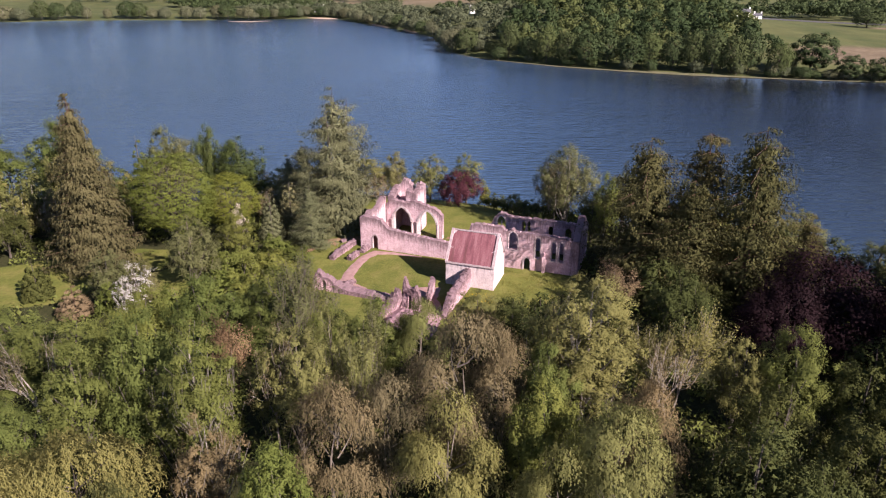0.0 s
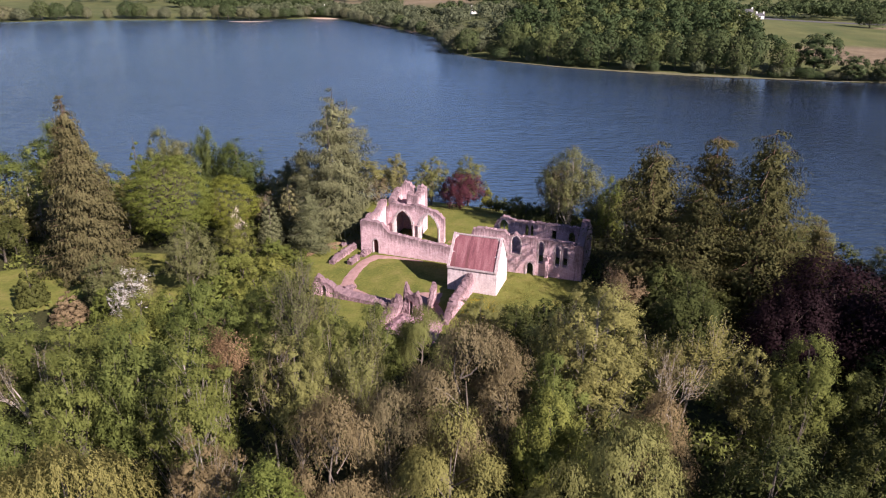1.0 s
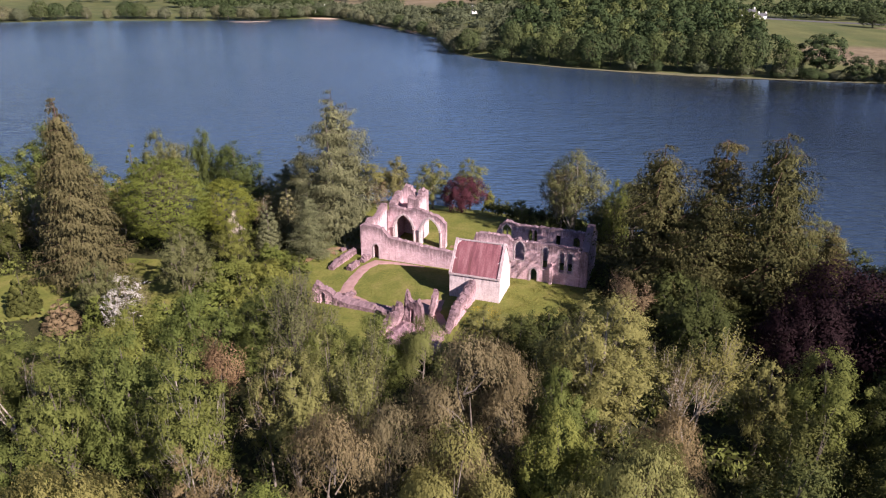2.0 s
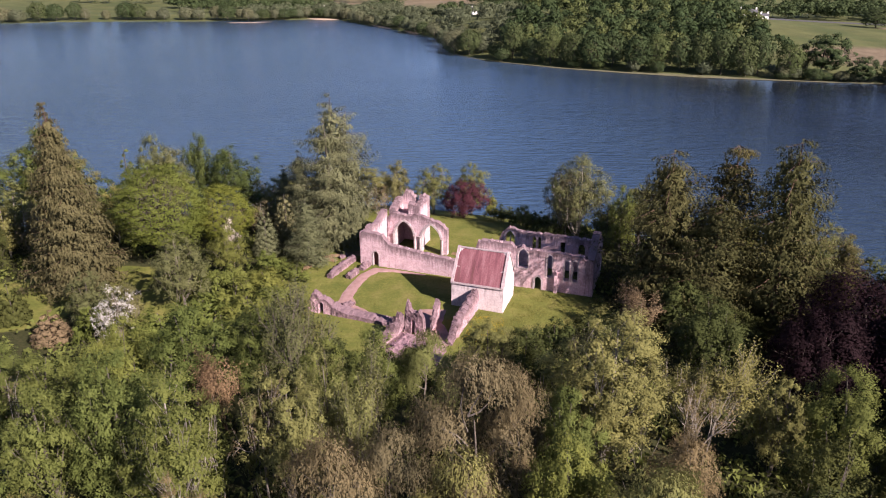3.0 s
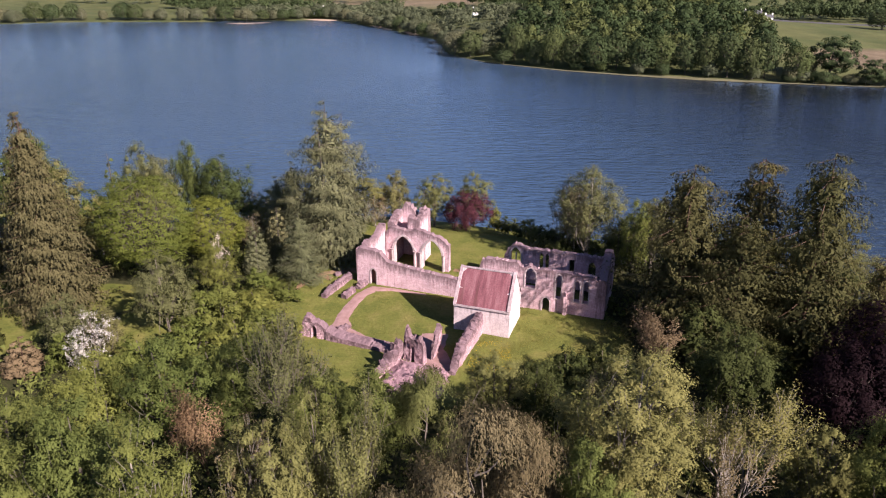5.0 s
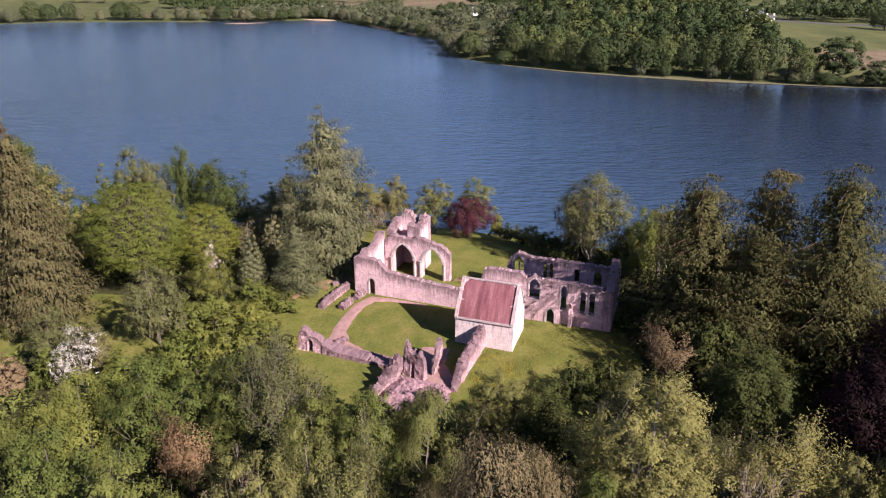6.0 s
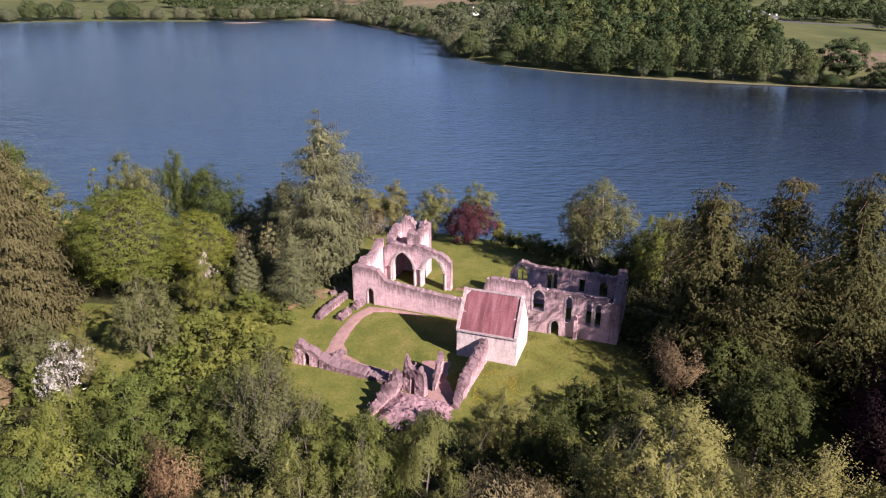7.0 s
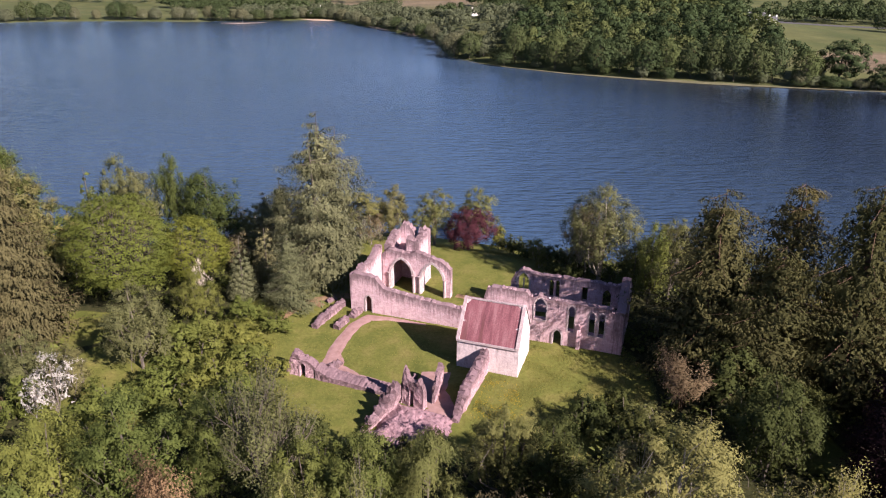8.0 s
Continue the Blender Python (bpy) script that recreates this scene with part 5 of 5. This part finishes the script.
tree("spruce", -28.4, 124.6, 17.0, 6.0, label="grey spruce with a dying brown top")
tree("spruce", -25.4, 114.6, 11.5, 5.2, label="low weeping spruce at the lawn's edge")
tree("spruce", -32, 128, 13.5, 4.5)
tree("grey", -40.4, 97.4, 12.2, 4.8)
tree("grey", -45.6, 90.5, 7.5, 3.2)
tree("blossom", -44.6, 85.6, 9.4, 3.8)
tree("dry_cone", -54.5, 87, 5.0, 2.6)
tree("bush", -49, 87.5, 5.0, 3.0)
tree("grey", -51.5, 92.0, 8.4, 3.8)
tree("cone", -63, 92.3, 6.4, 2.2)
tree("bush", -30, 104, 3.4, 4.0)
tree("bush", -27.5, 98, 3.2, 3.4)
tree("bush", -26.2, 107.5, 2.6, 3.0)
tree("bush", -27.4, 102.0, 2.4, 3.0)
tree("bush", -24.2, 96.6, 2.2, 2.6)
tree("bush", -31, 109.5, 4.0, 3.4)
tree("bush", -33, 97.5, 4.2, 4.2)
tree("bush", -36.5, 100.5, 4.6, 3.8)
tree("bush", -40.5, 103.0, 4.4, 3.8)
tree("bush", -35.0, 104.5, 3.8, 3.4)
tree("bush", -29.5, 93.0, 4.4, 3.8)
tree("bush", -34.5, 90.0, 5.6, 4.2)
tree("bush", -39.0, 86.0, 5.6, 4.0)
tree("bush", -25.5, 88.5, 4.6, 3.6)
tree("bush", -30.0, 84.5, 5.4, 4.2)
tree("dark", -77, 108, 9, 5)
tree("bare", -60, 104.5, 8.0, 3.4)
# by the water behind the church
tree("grey", -13, 144, 10.4, 4.4)
tree("olive", -19, 144, 9.4, 5.4)
tree("brown", -16.5, 139.5, 6.5, 3.2)
tree("olive", -5.2, 143, 10.2, 4.4)
tree("olive", 2.8, 147, 9.2, 4.6)
tree("copper", 1.0, 140, 7.0, 4.7)
tree("bush", 6.8, 143.5, 2.4, 2.0)
tree("golden", 21, 122.5, 17.2, 6.8)
tree("olive_bush", 12.8, 130, 4.8, 2.6)
tree("dark_bush", 16.5, 124, 5.0, 4.0)
tree("dark_bush", 12, 136, 2.2, 3.4)
tree("dark_bush", 9.2, 140, 1.8, 2.8)
tree("dark_bush", 15.6, 131, 3.4, 3.4)
tree("dark_bush", 19.5, 128, 5.0, 3.6)
tree("bright", 26.6, 113.5, 14, 2.6)
tree("dark", 25, 117, 10.5, 4.5)
tree("olive", 31, 118, 14, 4.2)
# firs east of the choir
tree("fir", 28.6, 96.6, 24.4, 8.4)
tree("fir", 34.0, 92.0, 19.5, 7.6)
tree("fir", 37.2, 97.0, 25, 8.2)
tree("fir", 42.4, 91.2, 27.2, 8.4)
tree("fir", 46.0, 96.5, 20.5, 5.2)
tree("fir", 31.0, 103.5, 20, 7.0)
tree("fir", 49, 88, 16, 4.0)
# next six: unseen tall trees, added beyond the copper beeches to shade that side
tree("thick_dark", 49, 47.5, 17, 5.0)
tree("thick_dark", 54, 54, 18, 5.4)
tree("thick_dark", 45.5, 40, 16, 4.6)
tree("fir", 60, 62, 26, 7.5)
tree("fir", 66, 68, 27, 7.5)
tree("fir", 73, 77, 27, 7.5)
tree("fir", 31.0, 92.6, 15.5, 4.6)
tree("thick_dark", 29.5, 89.5, 9.0, 4.6)
tree("olive", 60, 112, 8.5, 5.5)
tree("russet", 24.6, 90.0, 8.2, 3.2)
# dark leaf kind, so the shade on this green tree is in its colour
tree("dark", 29.2, 78.2, 12.6, 5.0, label="round green tree, its leaves darkened to look shaded")
tree("deep_copper", 47.5, 79, 13.2, 9.0, label="large purple copper beech in the wood, leaves darkened for shade")
tree("deep_copper", 56, 75, 11.5, 6.5)
tree("olive", 62, 92, 11.5, 4.8)
tree("green", 66, 84, 12.5, 5.2)
tree("dark", 60, 70, 12, 6)
tree("olive_bush", 19.5, 84, 4.5, 3.2)
tree("dark", 34.5, 84, 7.5, 4.2)
tree("dark_bush", 22.5, 83, 4.0, 3.0)
tree("dark_bush", 12.6, 85.6, 4.6, 2.8)
tree("dark_bush", 15.2, 81.8, 4.4, 3.2)
tree("dark_bush", 16.8, 86.5, 4.6, 3.0)
tree("thick_dark", 19.0, 79.0, 6.4, 3.8)
tree("deep_copper", 40.5, 74.5, 11.0, 6.4)
# the wood below the priory
tree("twiggy", -18.0, 71.2, 17.0, 5.4)
tree("green", -23.5, 75.5, 11.0, 4.4)
tree("bright", -36, 71, 12.6, 4.8)
tree("green", -29.8, 72, 13.9, 5.2)
tree("russet", -25.2, 68.6, 10.6, 2.8)
tree("green", -30.0, 57, 17.0, 5.2)
tree("dead_top", -23.6, 53.0, 17.2, 5.2)
tree("green", -36, 55, 14.0, 4.6)
tree("green", -41.8, 65.2, 12.0, 4.8)
tree("green", -48, 68, 9.0, 4.6)
tree("green", -54, 72, 8.5, 4.6)
tree("bare", -17.4, 56.4, 15.0, 2.8)
tree("olive", -14.8, 55.2, 17.0, 4.4)
tree("birch", -9.6, 47.2, 15.2, 4.2)
tree("bright", -13, 39.2, 14.8, 4.2)
tree("birch", -5.4, 50.5, 13.6, 3.2)
tree("green_birch", 0.2, 46.6, 14.6, 4.8)
tree("bright", 8.2, 48.6, 15.2, 3.8)
tree("green_birch", 13.8, 44.0, 14.8, 4.6)
tree("green_birch", 9.0, 42.0, 12.6, 3.6)
tree("dark", 23.4, 41.0, 16.4, 5.4)
tree("dark", 28.5, 39.5, 14.0, 4.4)
tree("big_olive", 14.0, 61.6, 19.2, 8.0)
tree("thin_ash", 24.4, 63.4, 15.0, 4.8)
tree("olive", 30.8, 62, 12.2, 3.4)
tree("green", 35.6, 60.2, 14.2, 4.2)
tree("dark", 41, 57, 11.5, 4.2)
tree("bare", 21, 57.5, 13.0, 3.0)
tree("thin_ash", -8.8, 56.8, 18.4, 3.8)
tree("olive", -11.8, 58.6, 16.5, 3.8)
tree("birch", 0.8, 54.0, 18.0, 5.2)
tree("birch", 5.0, 57.0, 15.0, 3.4)
tree("green", 9.6, 55.5, 14.5, 3.6)
tree("green", -8.6, 67.6, 13.0, 3.8)
tree("green", -14.2, 69.0, 11.5, 4.0)
tree("olive", 3.6, 75.4, 10.4, 4.2)
tree("dark_bush", -10.2, 79.6, 4.6, 3.0)
tree("dark_bush", -5.2, 78.6, 4.6, 2.8)
tree("dark_bush", -16.4, 80.4, 4.8, 3.2)
tree("green_birch", -3.4, 69.0, 11.8, 3.4)
tree("dark", 7.6, 74.2, 10.6, 3.8)
tree("brown", 12.9, 66.0, 15.4, 2.6)
tree("dark_bush", 12.5, 75, 5, 3.0)
tree("bush", -14, 77, 4.6, 3.2)
tree("dark_bush", -8, 77.5, 3.6, 2.4)
tree("bare", -42.6, 57.7, 13.4, 3.6, label="bare grey tree with a pale trunk")
tree("brown", -20.5, 45.5, 13.2, 4.0)
tree("willow", -30, 42, 12.0, 6.0)
tree("willow", -23.5, 36, 11.5, 5.6)
tree("birch", 18, 50, 13.2, 3.6)
tree("green", -39, 48, 12.2, 5.0)
tree("willow", -34.5, 38.5, 12.2, 5.6)
tree("green", -48, 56, 11.5, 4.6)
tree("brown", 19.2, 124.5, 14.5, 4.6)
tree("dark", 30, 50, 13.5, 5.0)
tree("dark", 36, 45, 14.0, 5.2)

# the rest of the wood, wherever there is room
def fill_wood(n, x0, x1, y0, y1, kinds, lo, hi, seed):
    rnd = random.Random(seed)
    for _ in range(n * 12):
        if n <= 0:
            break
        x, y, r = rnd.uniform(x0, x1), rnd.uniform(y0, y1), rnd.uniform(3.2, 4.8)
        if island_depth(x, y) < 6 or lawn_mask(np.float64(x), np.float64(y)) > 0.02 or (-14 < x < 12 and y > 70) or (x < -50 and 66 < y < 112):
            continue
        if any(math.hypot(x - a, y - b) < 0.62 * (r + c) for a, b, c in planted):
            continue
        tree(rnd.choice(kinds), x, y, rnd.uniform(lo, hi), r)
        n -= 1


MIX = ["thick_green", "thick_green", "thick_olive", "thick_olive", "thick_brown"]
fill_wood(12, -62, 52, 24, 70, MIX, 5, 8, 1)
fill_wood(28, -104, -52, 44, 118, MIX, 8, 12, 2)
fill_wood(13, -106, -52, 118, 146, ["thick_green", "thick_olive", "thick_brown", "thick_green"], 9, 14, 7)
# only the dark leaf here, which carries the shade of this side
fill_wood(10, 46, 80, 66, 100, ["thick_dark"], 7, 10, 3)
# unseen tall trees added past the view's right edge, for their shade
fill_wood(12, 47, 78, 34, 66, ["thick_dark"], 15, 19, 8)
fill_wood(9, -60, 50, -10, 26, MIX, 9, 12, 4)
fill_wood(8, -60, -28, 128, 146, ["thick_olive", "thick_brown", "thick_green"], 5, 8, 5)
fill_wood(8, 26, 60, 100, 128, ["thick_dark", "thick_olive", "thick_green"], 6, 9, 6)


def undergrowth():
    """Low scrub on the wood's floor."""
    rs = np.random.RandomState(5)
    C, N, S = [], [], []
    for _ in range(3800):
        x, y = rs.uniform(-90, 75), rs.uniform(22, 145)
        if island_depth(x, y) < 3 or lawn_mask(np.float64(x), np.float64(y)) > 0.12 or (-14 < x < 12 and y > 80):
            continue
        z, q, n = gh(x, y), rs.uniform(0.6, 1.9), 22
        d = sphere_dirs(n, rs)
        d[:, 2] = np.abs(d[:, 2])
        C.append(np.array((x, y, z)) + d * (q, q, q * 1.1))
        N.append(d + rs.normal(size=(n, 3)) * 0.5)
        S.append(rs.uniform(0.2, 0.42, n))
    me = leaf_cloud("undergrowth", np.concatenate(C), np.concatenate(N), np.concatenate(S), rs, 0.6, LEAF["green"])
    tagged(part("undergrowth", me, None), "low green scrub on the wood's floor", "undergrowth", kind="stuff")


undergrowth()


# ---- the far shore ----
rnd = random.Random(23)
def shore_y(x):
    return float(np.interp(x, SHORE_X, SHORE_Y))


def plant_far(x, d, kind, h, r):
    y = shore_y(x) + d
    tree(kind, x, y, gh(x, y) + h, r, 0.3)


x = 30.0
while x < 160:
    plant_far(x, rnd.uniform(5, 11), rnd.choice(["far", "far", "far", "far_fresh"]), rnd.uniform(12, 21), rnd.uniform(5.4, 7.8))
    x += rnd.uniform(7, 11.5)
x = 24.0
while x < 168:
    plant_far(x, rnd.uniform(2, 5), rnd.choice(["far", "far_fresh", "far_pale"]), rnd.uniform(4, 8), rnd.uniform(3, 4.5))
    x += rnd.uniform(9, 22)
for x, d, kind, h, r in ((-3, 7, "far_pale", 13, 7.0), (6, 9, "far", 15, 7.0), (14, 22, "far_pale", 10, 6.0), (21, 12, "far", 9, 5.0), (2, 30, "far_pale", 11, 6.5)):
    plant_far(x, d, kind, h, r)
tree("oak", 171, 345, gh(171, 345) + 20, 12.0, 0.3)
tree("oak", 181, 329, gh(181, 329) + 12, 7.0, 0.3)
tree("oak", 194, 326, gh(194, 326) + 11, 8.0, 0.3)
tree("far", 292, 522, gh(292, 522) + 14, 10.0, 0.3, "lone oak casting shade in the far meadow")
tree("far_pale", 163, 352, gh(163, 352) + 9, 5.0, 0.3)
x = 150.0
while x < 216:
    plant_far(x, rnd.uniform(2.5, 4.5), rnd.choice(["far", "far_pale"]), rnd.uniform(3, 5.5), rnd.uniform(2.4, 4.0))
    x += rnd.uniform(4.5, 8)
x = 205.0
while x < 330:
    plant_far(x, rnd.uniform(6, 14), "far", rnd.uniform(7, 12), rnd.uniform(5, 8))
    x += rnd.uniform(12, 30)
for x, h, r in ((-428, 10, 11), (-412, 8, 8), (-396, 13, 9), (-382, 12, 7.5), (-367, 12, 7.5), (-358, 8, 5), (-340, 7, 4), (-321, 12, 9), (-309, 11, 8), (-296, 7, 6), (-284, 8, 6), (-262, 9, 7), (-249, 8, 6), (-232, 9, 7), (-221, 11, 8)):
    plant_far(x, rnd.uniform(6, 10), "far" if h > 10 else "far_pale", 1.35 * h, r)
x = -480.0
while x > -640:
    plant_far(x, rnd.uniform(6, 12), "far", rnd.uniform(8, 12), rnd.uniform(6, 9))
    x -= rnd.uniform(12, 24)
x = -208.0
while x < -6:
    plant_far(x, rnd.uniform(5, 12), rnd.choice(["far_pale", "far_pale", "far"]), rnd.uniform(6, 11), rnd.uniform(4.5, 7.5))
    x += rnd.uniform(5, 11)


def far_wood(name, label, spots, leaves, size, leaf, seed):
    """A wood that nobody could count: many crowns in one mesh."""
    rs = np.random.RandomState(seed)
    C, N, S, M = [], [], [], []
    for x, y, h, r in spots:
        z = gh(x, y)
        for k in range(9):
            o = sphere_dirs(1, rs)[0]
            o[2] = abs(o[2])
            c = o * (0.62 * r, 0.62 * r, 0.4 * h) * (k > 0) + (x, y, z + 0.5 * h)
            q, n = r * (rs.uniform(0.26, 0.4) if k else 0.74), leaves // 9
            d = sphere_dirs(n, rs)
            d[:, 2] = np.where(rs.uniform(size=n) < 0.75, np.abs(d[:, 2]), d[:, 2])
            C.append(c + d * q * (1, 1, 0.9))
            N.append(d * 0.8 + rs.normal(size=(n, 3)) * 0.4)
            M.append(d + o * 0.3)
            S.append(size * rs.uniform(0.7, 1.3, n))
    me = leaf_cloud(name, np.concatenate(C), np.concatenate(N), np.concatenate(S), rs, 0.65, leaf, None, np.concatenate(M), 0.8)
    return tagged(part(name, me, None), label, "wood", kind="stuff")


groves = {"far": [], "far_bright": [], "far_deep": []}
for _ in range(6000):
    d = rnd.uniform(14, 300)
    x = rnd.uniform(24 + 0.2 * d, 150 + 0.16 * d)
    y = shore_y(x) + d
    if any(math.hypot(x - a[0], y - a[1]) < 9.4 for g in groves.values() for a in g):
        continue
    groves[rnd.choice(["far", "far", "far_bright", "far_deep"])].append((x, y, rnd.uniform(14, 22), rnd.uniform(6.4, 8.4)))
for k, (leaf, spots) in enumerate(groves.items()):
    far_wood("far_wood", "dense green broadleaf wood on the far shore", spots, 470, 0.68, LEAF[leaf], 3 + k)
spots = []
for _ in range(240):
    x = rnd.uniform(-215, 10)
    y = shore_y(x) + rnd.uniform(12, 70 if x < -100 else 150)
    spots.append((x, y, rnd.uniform(6, 10), rnd.uniform(4, 7)))
for _ in range(80):
    x = rnd.uniform(-8, 48)
    spots.append((x, shore_y(x) + rnd.uniform(34, 230), rnd.uniform(7, 12), rnd.uniform(4.5, 7)))
far_wood("far_scrub", "pale willow scrub behind the far shore", spots, 320, 0.58, LEAF["far_pale"], 4)
spots = []
for x0, y0, x1, y1, n in ((-330, 830, -140, 800, 90), (-300, 770, -150, 752, 46), (-480, 900, -100, 880, 80), (-90, 790, -62, 770, 14), (5, 800, 70, 760, 40), (20, 660, 85, 690, 60), (30, 600, 60, 640, 26), (-20, 640, 0, 700, 16), (60, 760, 240, 720, 60), (225, 640, 420, 615, 120), (-60, 1010, 300, 900, 80), (-700, 1000, -100, 980, 90), (300, 760, 700, 690, 80), (262, 612, 470, 575, 130), (300, 660, 600, 640, 110)):
    for _ in range(n):
        t = rnd.random()
        spots.append((x0 + (x1 - x0) * t + rnd.uniform(-8, 8), y0 + (y1 - y0) * t + rnd.uniform(-10, 14), rnd.uniform(7, 14), rnd.uniform(4, 7)))
far_wood("far_hedgerows", "hedgerows and tree belts between far fields", spots, 140, 0.85, LEAF["far"], 5)


def shore_patch(name, x0, x1, d0, d1, material, label, category):
    bm = bmesh.new()
    rows = []
    for k in range(15):
        x = x0 + (x1 - x0) * k / 14
        taper = math.sin(math.pi * (k + 0.4) / 14.8)
        row = []
        for j in range(4):
            y = shore_y(x) + d0 + (d1 - d0) * (j / 3 - 0.5) * taper + 0.5 * (d1 - d0)
            row.append(bm.verts.new((x, y, max(gh(x, y), WATER_Z) + 0.12 + 0.25 * (0 < j < 3) * taper)))
        rows.append(row)
    for a, b in zip(rows, rows[1:]):
        for j in range(3):
            bm.faces.new([a[j], b[j], b[j + 1], a[j + 1]])
    tagged(part(name, bm, material), label, category, kind="structure")


shore_patch("sand_beach", -45, -30, -2, 9, SAND, "pale sandy beach on the far shore", "beach")
shore_patch("sand_beach", -78, -55, -1, 7, SAND, "pale sandy beach on the far shore", "beach")
shore_patch("sand_beach", -150, -115, -3, 6, SAND, "pale sandy beach on the far shore", "beach")
shore_patch("sand_bar", -215, -175, -18, -10, SAND, "low sand bar in the shallows", "sand bar")
shore_patch("reed_bank", -6, 200, -3, 1.5, REED, "strip of reeds along the water", "reeds")


def cottage(x, y, turn, w, d, h, label, windows):
    z = gh(x, y)
    c = thing("cottage", Matrix.Translation((x, y, z)) @ Matrix.Rotation(turn, 4, "Z"), label, "house", "far cottages")
    bm = bmesh.new()
    block(bm, (w, d, h + 1), (0, 0, h / 2 - 0.5))
    for sx in (-1, 1):
        a = [bm.verts.new((sx * w / 2, sy * d / 2, h)) for sy in (-1, 1)] + [bm.verts.new((sx * w / 2, 0, h + d * 0.36))]
        bm.faces.new(a)
    part("wall", bm, WHITE, c)
    bm = bmesh.new()
    s = math.atan2(d * 0.36, d / 2)
    for sg in (1, -1):
        block(bm, (w + 0.6, math.hypot(d / 2, d * 0.36) + 0.5, 0.18), (0, -sg * d / 4, h + d * 0.18 + 0.08), 0, sg * s)
    roof_ob = part("roof", bm, SLATE, c, "grey slate roof")
    for sx in (-1, 1):
        bm = bmesh.new()
        block(bm, (0.9, 0.7, 1.6), (sx * (w / 2 - 0.6), 0, h + d * 0.36 + 0.5))
        part("chimney", bm, WHITE, roof_ob)
    for k in range(windows):
        bm = bmesh.new()
        block(bm, (1.1, 0.12, 1.4), (-w / 2 + w * (k + 0.5) / windows, -d / 2 - 0.03, h * 0.5))
        part("window", bm, DARK, c)
    return c


cottage(219, 566, -0.25, 12, 6.5, 4.0, "white farmhouse with a slate roof above the meadow", 4)
cottage(231, 565, -0.25, 6, 4.5, 2.4, "low white outbuilding beside the farmhouse", 1)
cottage(-143, 752, 0.1, 13, 7, 4.4, "white house behind trees on the far shore", 5)
cottage(15, 690, 0.3, 6, 5, 4.6, "small white house among trees", 2)
bm = bmesh.new()
for k in range(36):
    x = 240 + k * 6
    y = 574 - k * 1.2
    block(bm, (6.1, 0.6, 1.2), (x, y, gh(x, y) + 0.4), -0.2)
tagged(part("field_wall", bm, SLATE), "grey drystone wall along the road", "wall")

# ---- grass and small things round the priory ----
def tufts(name, label, category, n, x0, x1, y0, y1, lo, hi, material, seed, keep=0.6):
    rs = np.random.RandomState(seed)
    X, Y = rs.uniform(x0, x1, n), rs.uniform(y0, y1, n)
    ok = (lawn_mask(X, Y) > keep) & (np.sin(X * 0.9 + np.sin(Y * 0.7) * 2) + rs.normal(size=n) * 0.7 > -0.1)
    X, Y = X[ok], Y[ok]
    dx, dy = X + 16.5, Y - 113.9
    u, v = dx * math.cos(radians(18.3)) - dy * math.sin(radians(18.3)), dx * math.sin(radians(18.3)) + dy * math.cos(radians(18.3))
    bare = ((u > 15) & (u < 24) & (v > -28) & (v < -9)) | ((u > 1.2) & (u < 4.6) & (v > -14) & (v < -0.5)) | ((u > 4) & (u < 16) & (v > -18.5) & (v < -15)) | ((u > 19.4) & (u < 27.5) & (v > -10) & (v < -2.9)) | ((v > -1.2) & (v < 1.2) & (u > -0.3) & (u < 39)) | ((u > -0.2) & (u < 9) & (v > 0) & (v < 15)) | ((u > 0) & (u < 5) & (v > -18.5) & (v < -13))
    X, Y = X[~bare], Y[~bare]
    S = rs.uniform(lo, hi, len(X))
    C = np.stack([X, Y, height(X, Y) + S * 0.45], 1)
    N = rs.normal(size=C.shape) * (1, 1, 0.3) + (0.3, -0.5, 0.5)
    up = np.tile((0.1, 0.05, 1.0), (len(X), 1)) + rs.normal(size=C.shape) * 0.35
    tagged(part(name, leaf_cloud(name, C, N, S, rs, 0.35, material, up), None), label, category, kind="stuff")


tufts("long_grass", "long rough grass round the ruins", "grass", 26000, 0, 26, 80, 108, 0.07, 0.17, GRASS, 61, 0.3)
tufts("lawn_grass", "uneven mown grass in and round the cloister", "grass", 42000, -36, 14, 82, 146, 0.05, 0.13, GRASS, 62)
tufts("buttercups", "yellow buttercups in the long grass", "flowers", 2600, 0.5, 6.5, 87.5, 95, 0.05, 0.1, BUTTERCUP, 63, 0.3)

shed = thing("garden_shed", Matrix.Translation((-22.0, 138.6, gh(-22.0, 138.6))) @ Matrix.Rotation(0.5, 4, "Z"), "small dark timber shed under a blue sheet, beside bare earth", "shed")
bm = bmesh.new()
for sx in (-1, 1):
    block(bm, (0.08, 1.7, 1.7), (sx * 1.15, 0, 0.8))
block(bm, (2.3, 0.08, 1.7), (0, 0.85, 0.8))
part("wall", bm, TIMBER, shed)
bm = bmesh.new()
block(bm, (1.2, 0.07, 1.5), (-0.5, -0.85, 0.72))
part("door", bm, TIMBER, shed)
bm = bmesh.new()
for k in range(6):
    block(bm, (0.48, 2.2, 0.06), (-1.2 + k * 0.48, 0, 1.78 + 0.05 * (k % 2)), 0, 0.14)
part("roof", bm, TARP, shed, "blue sheeted roof")
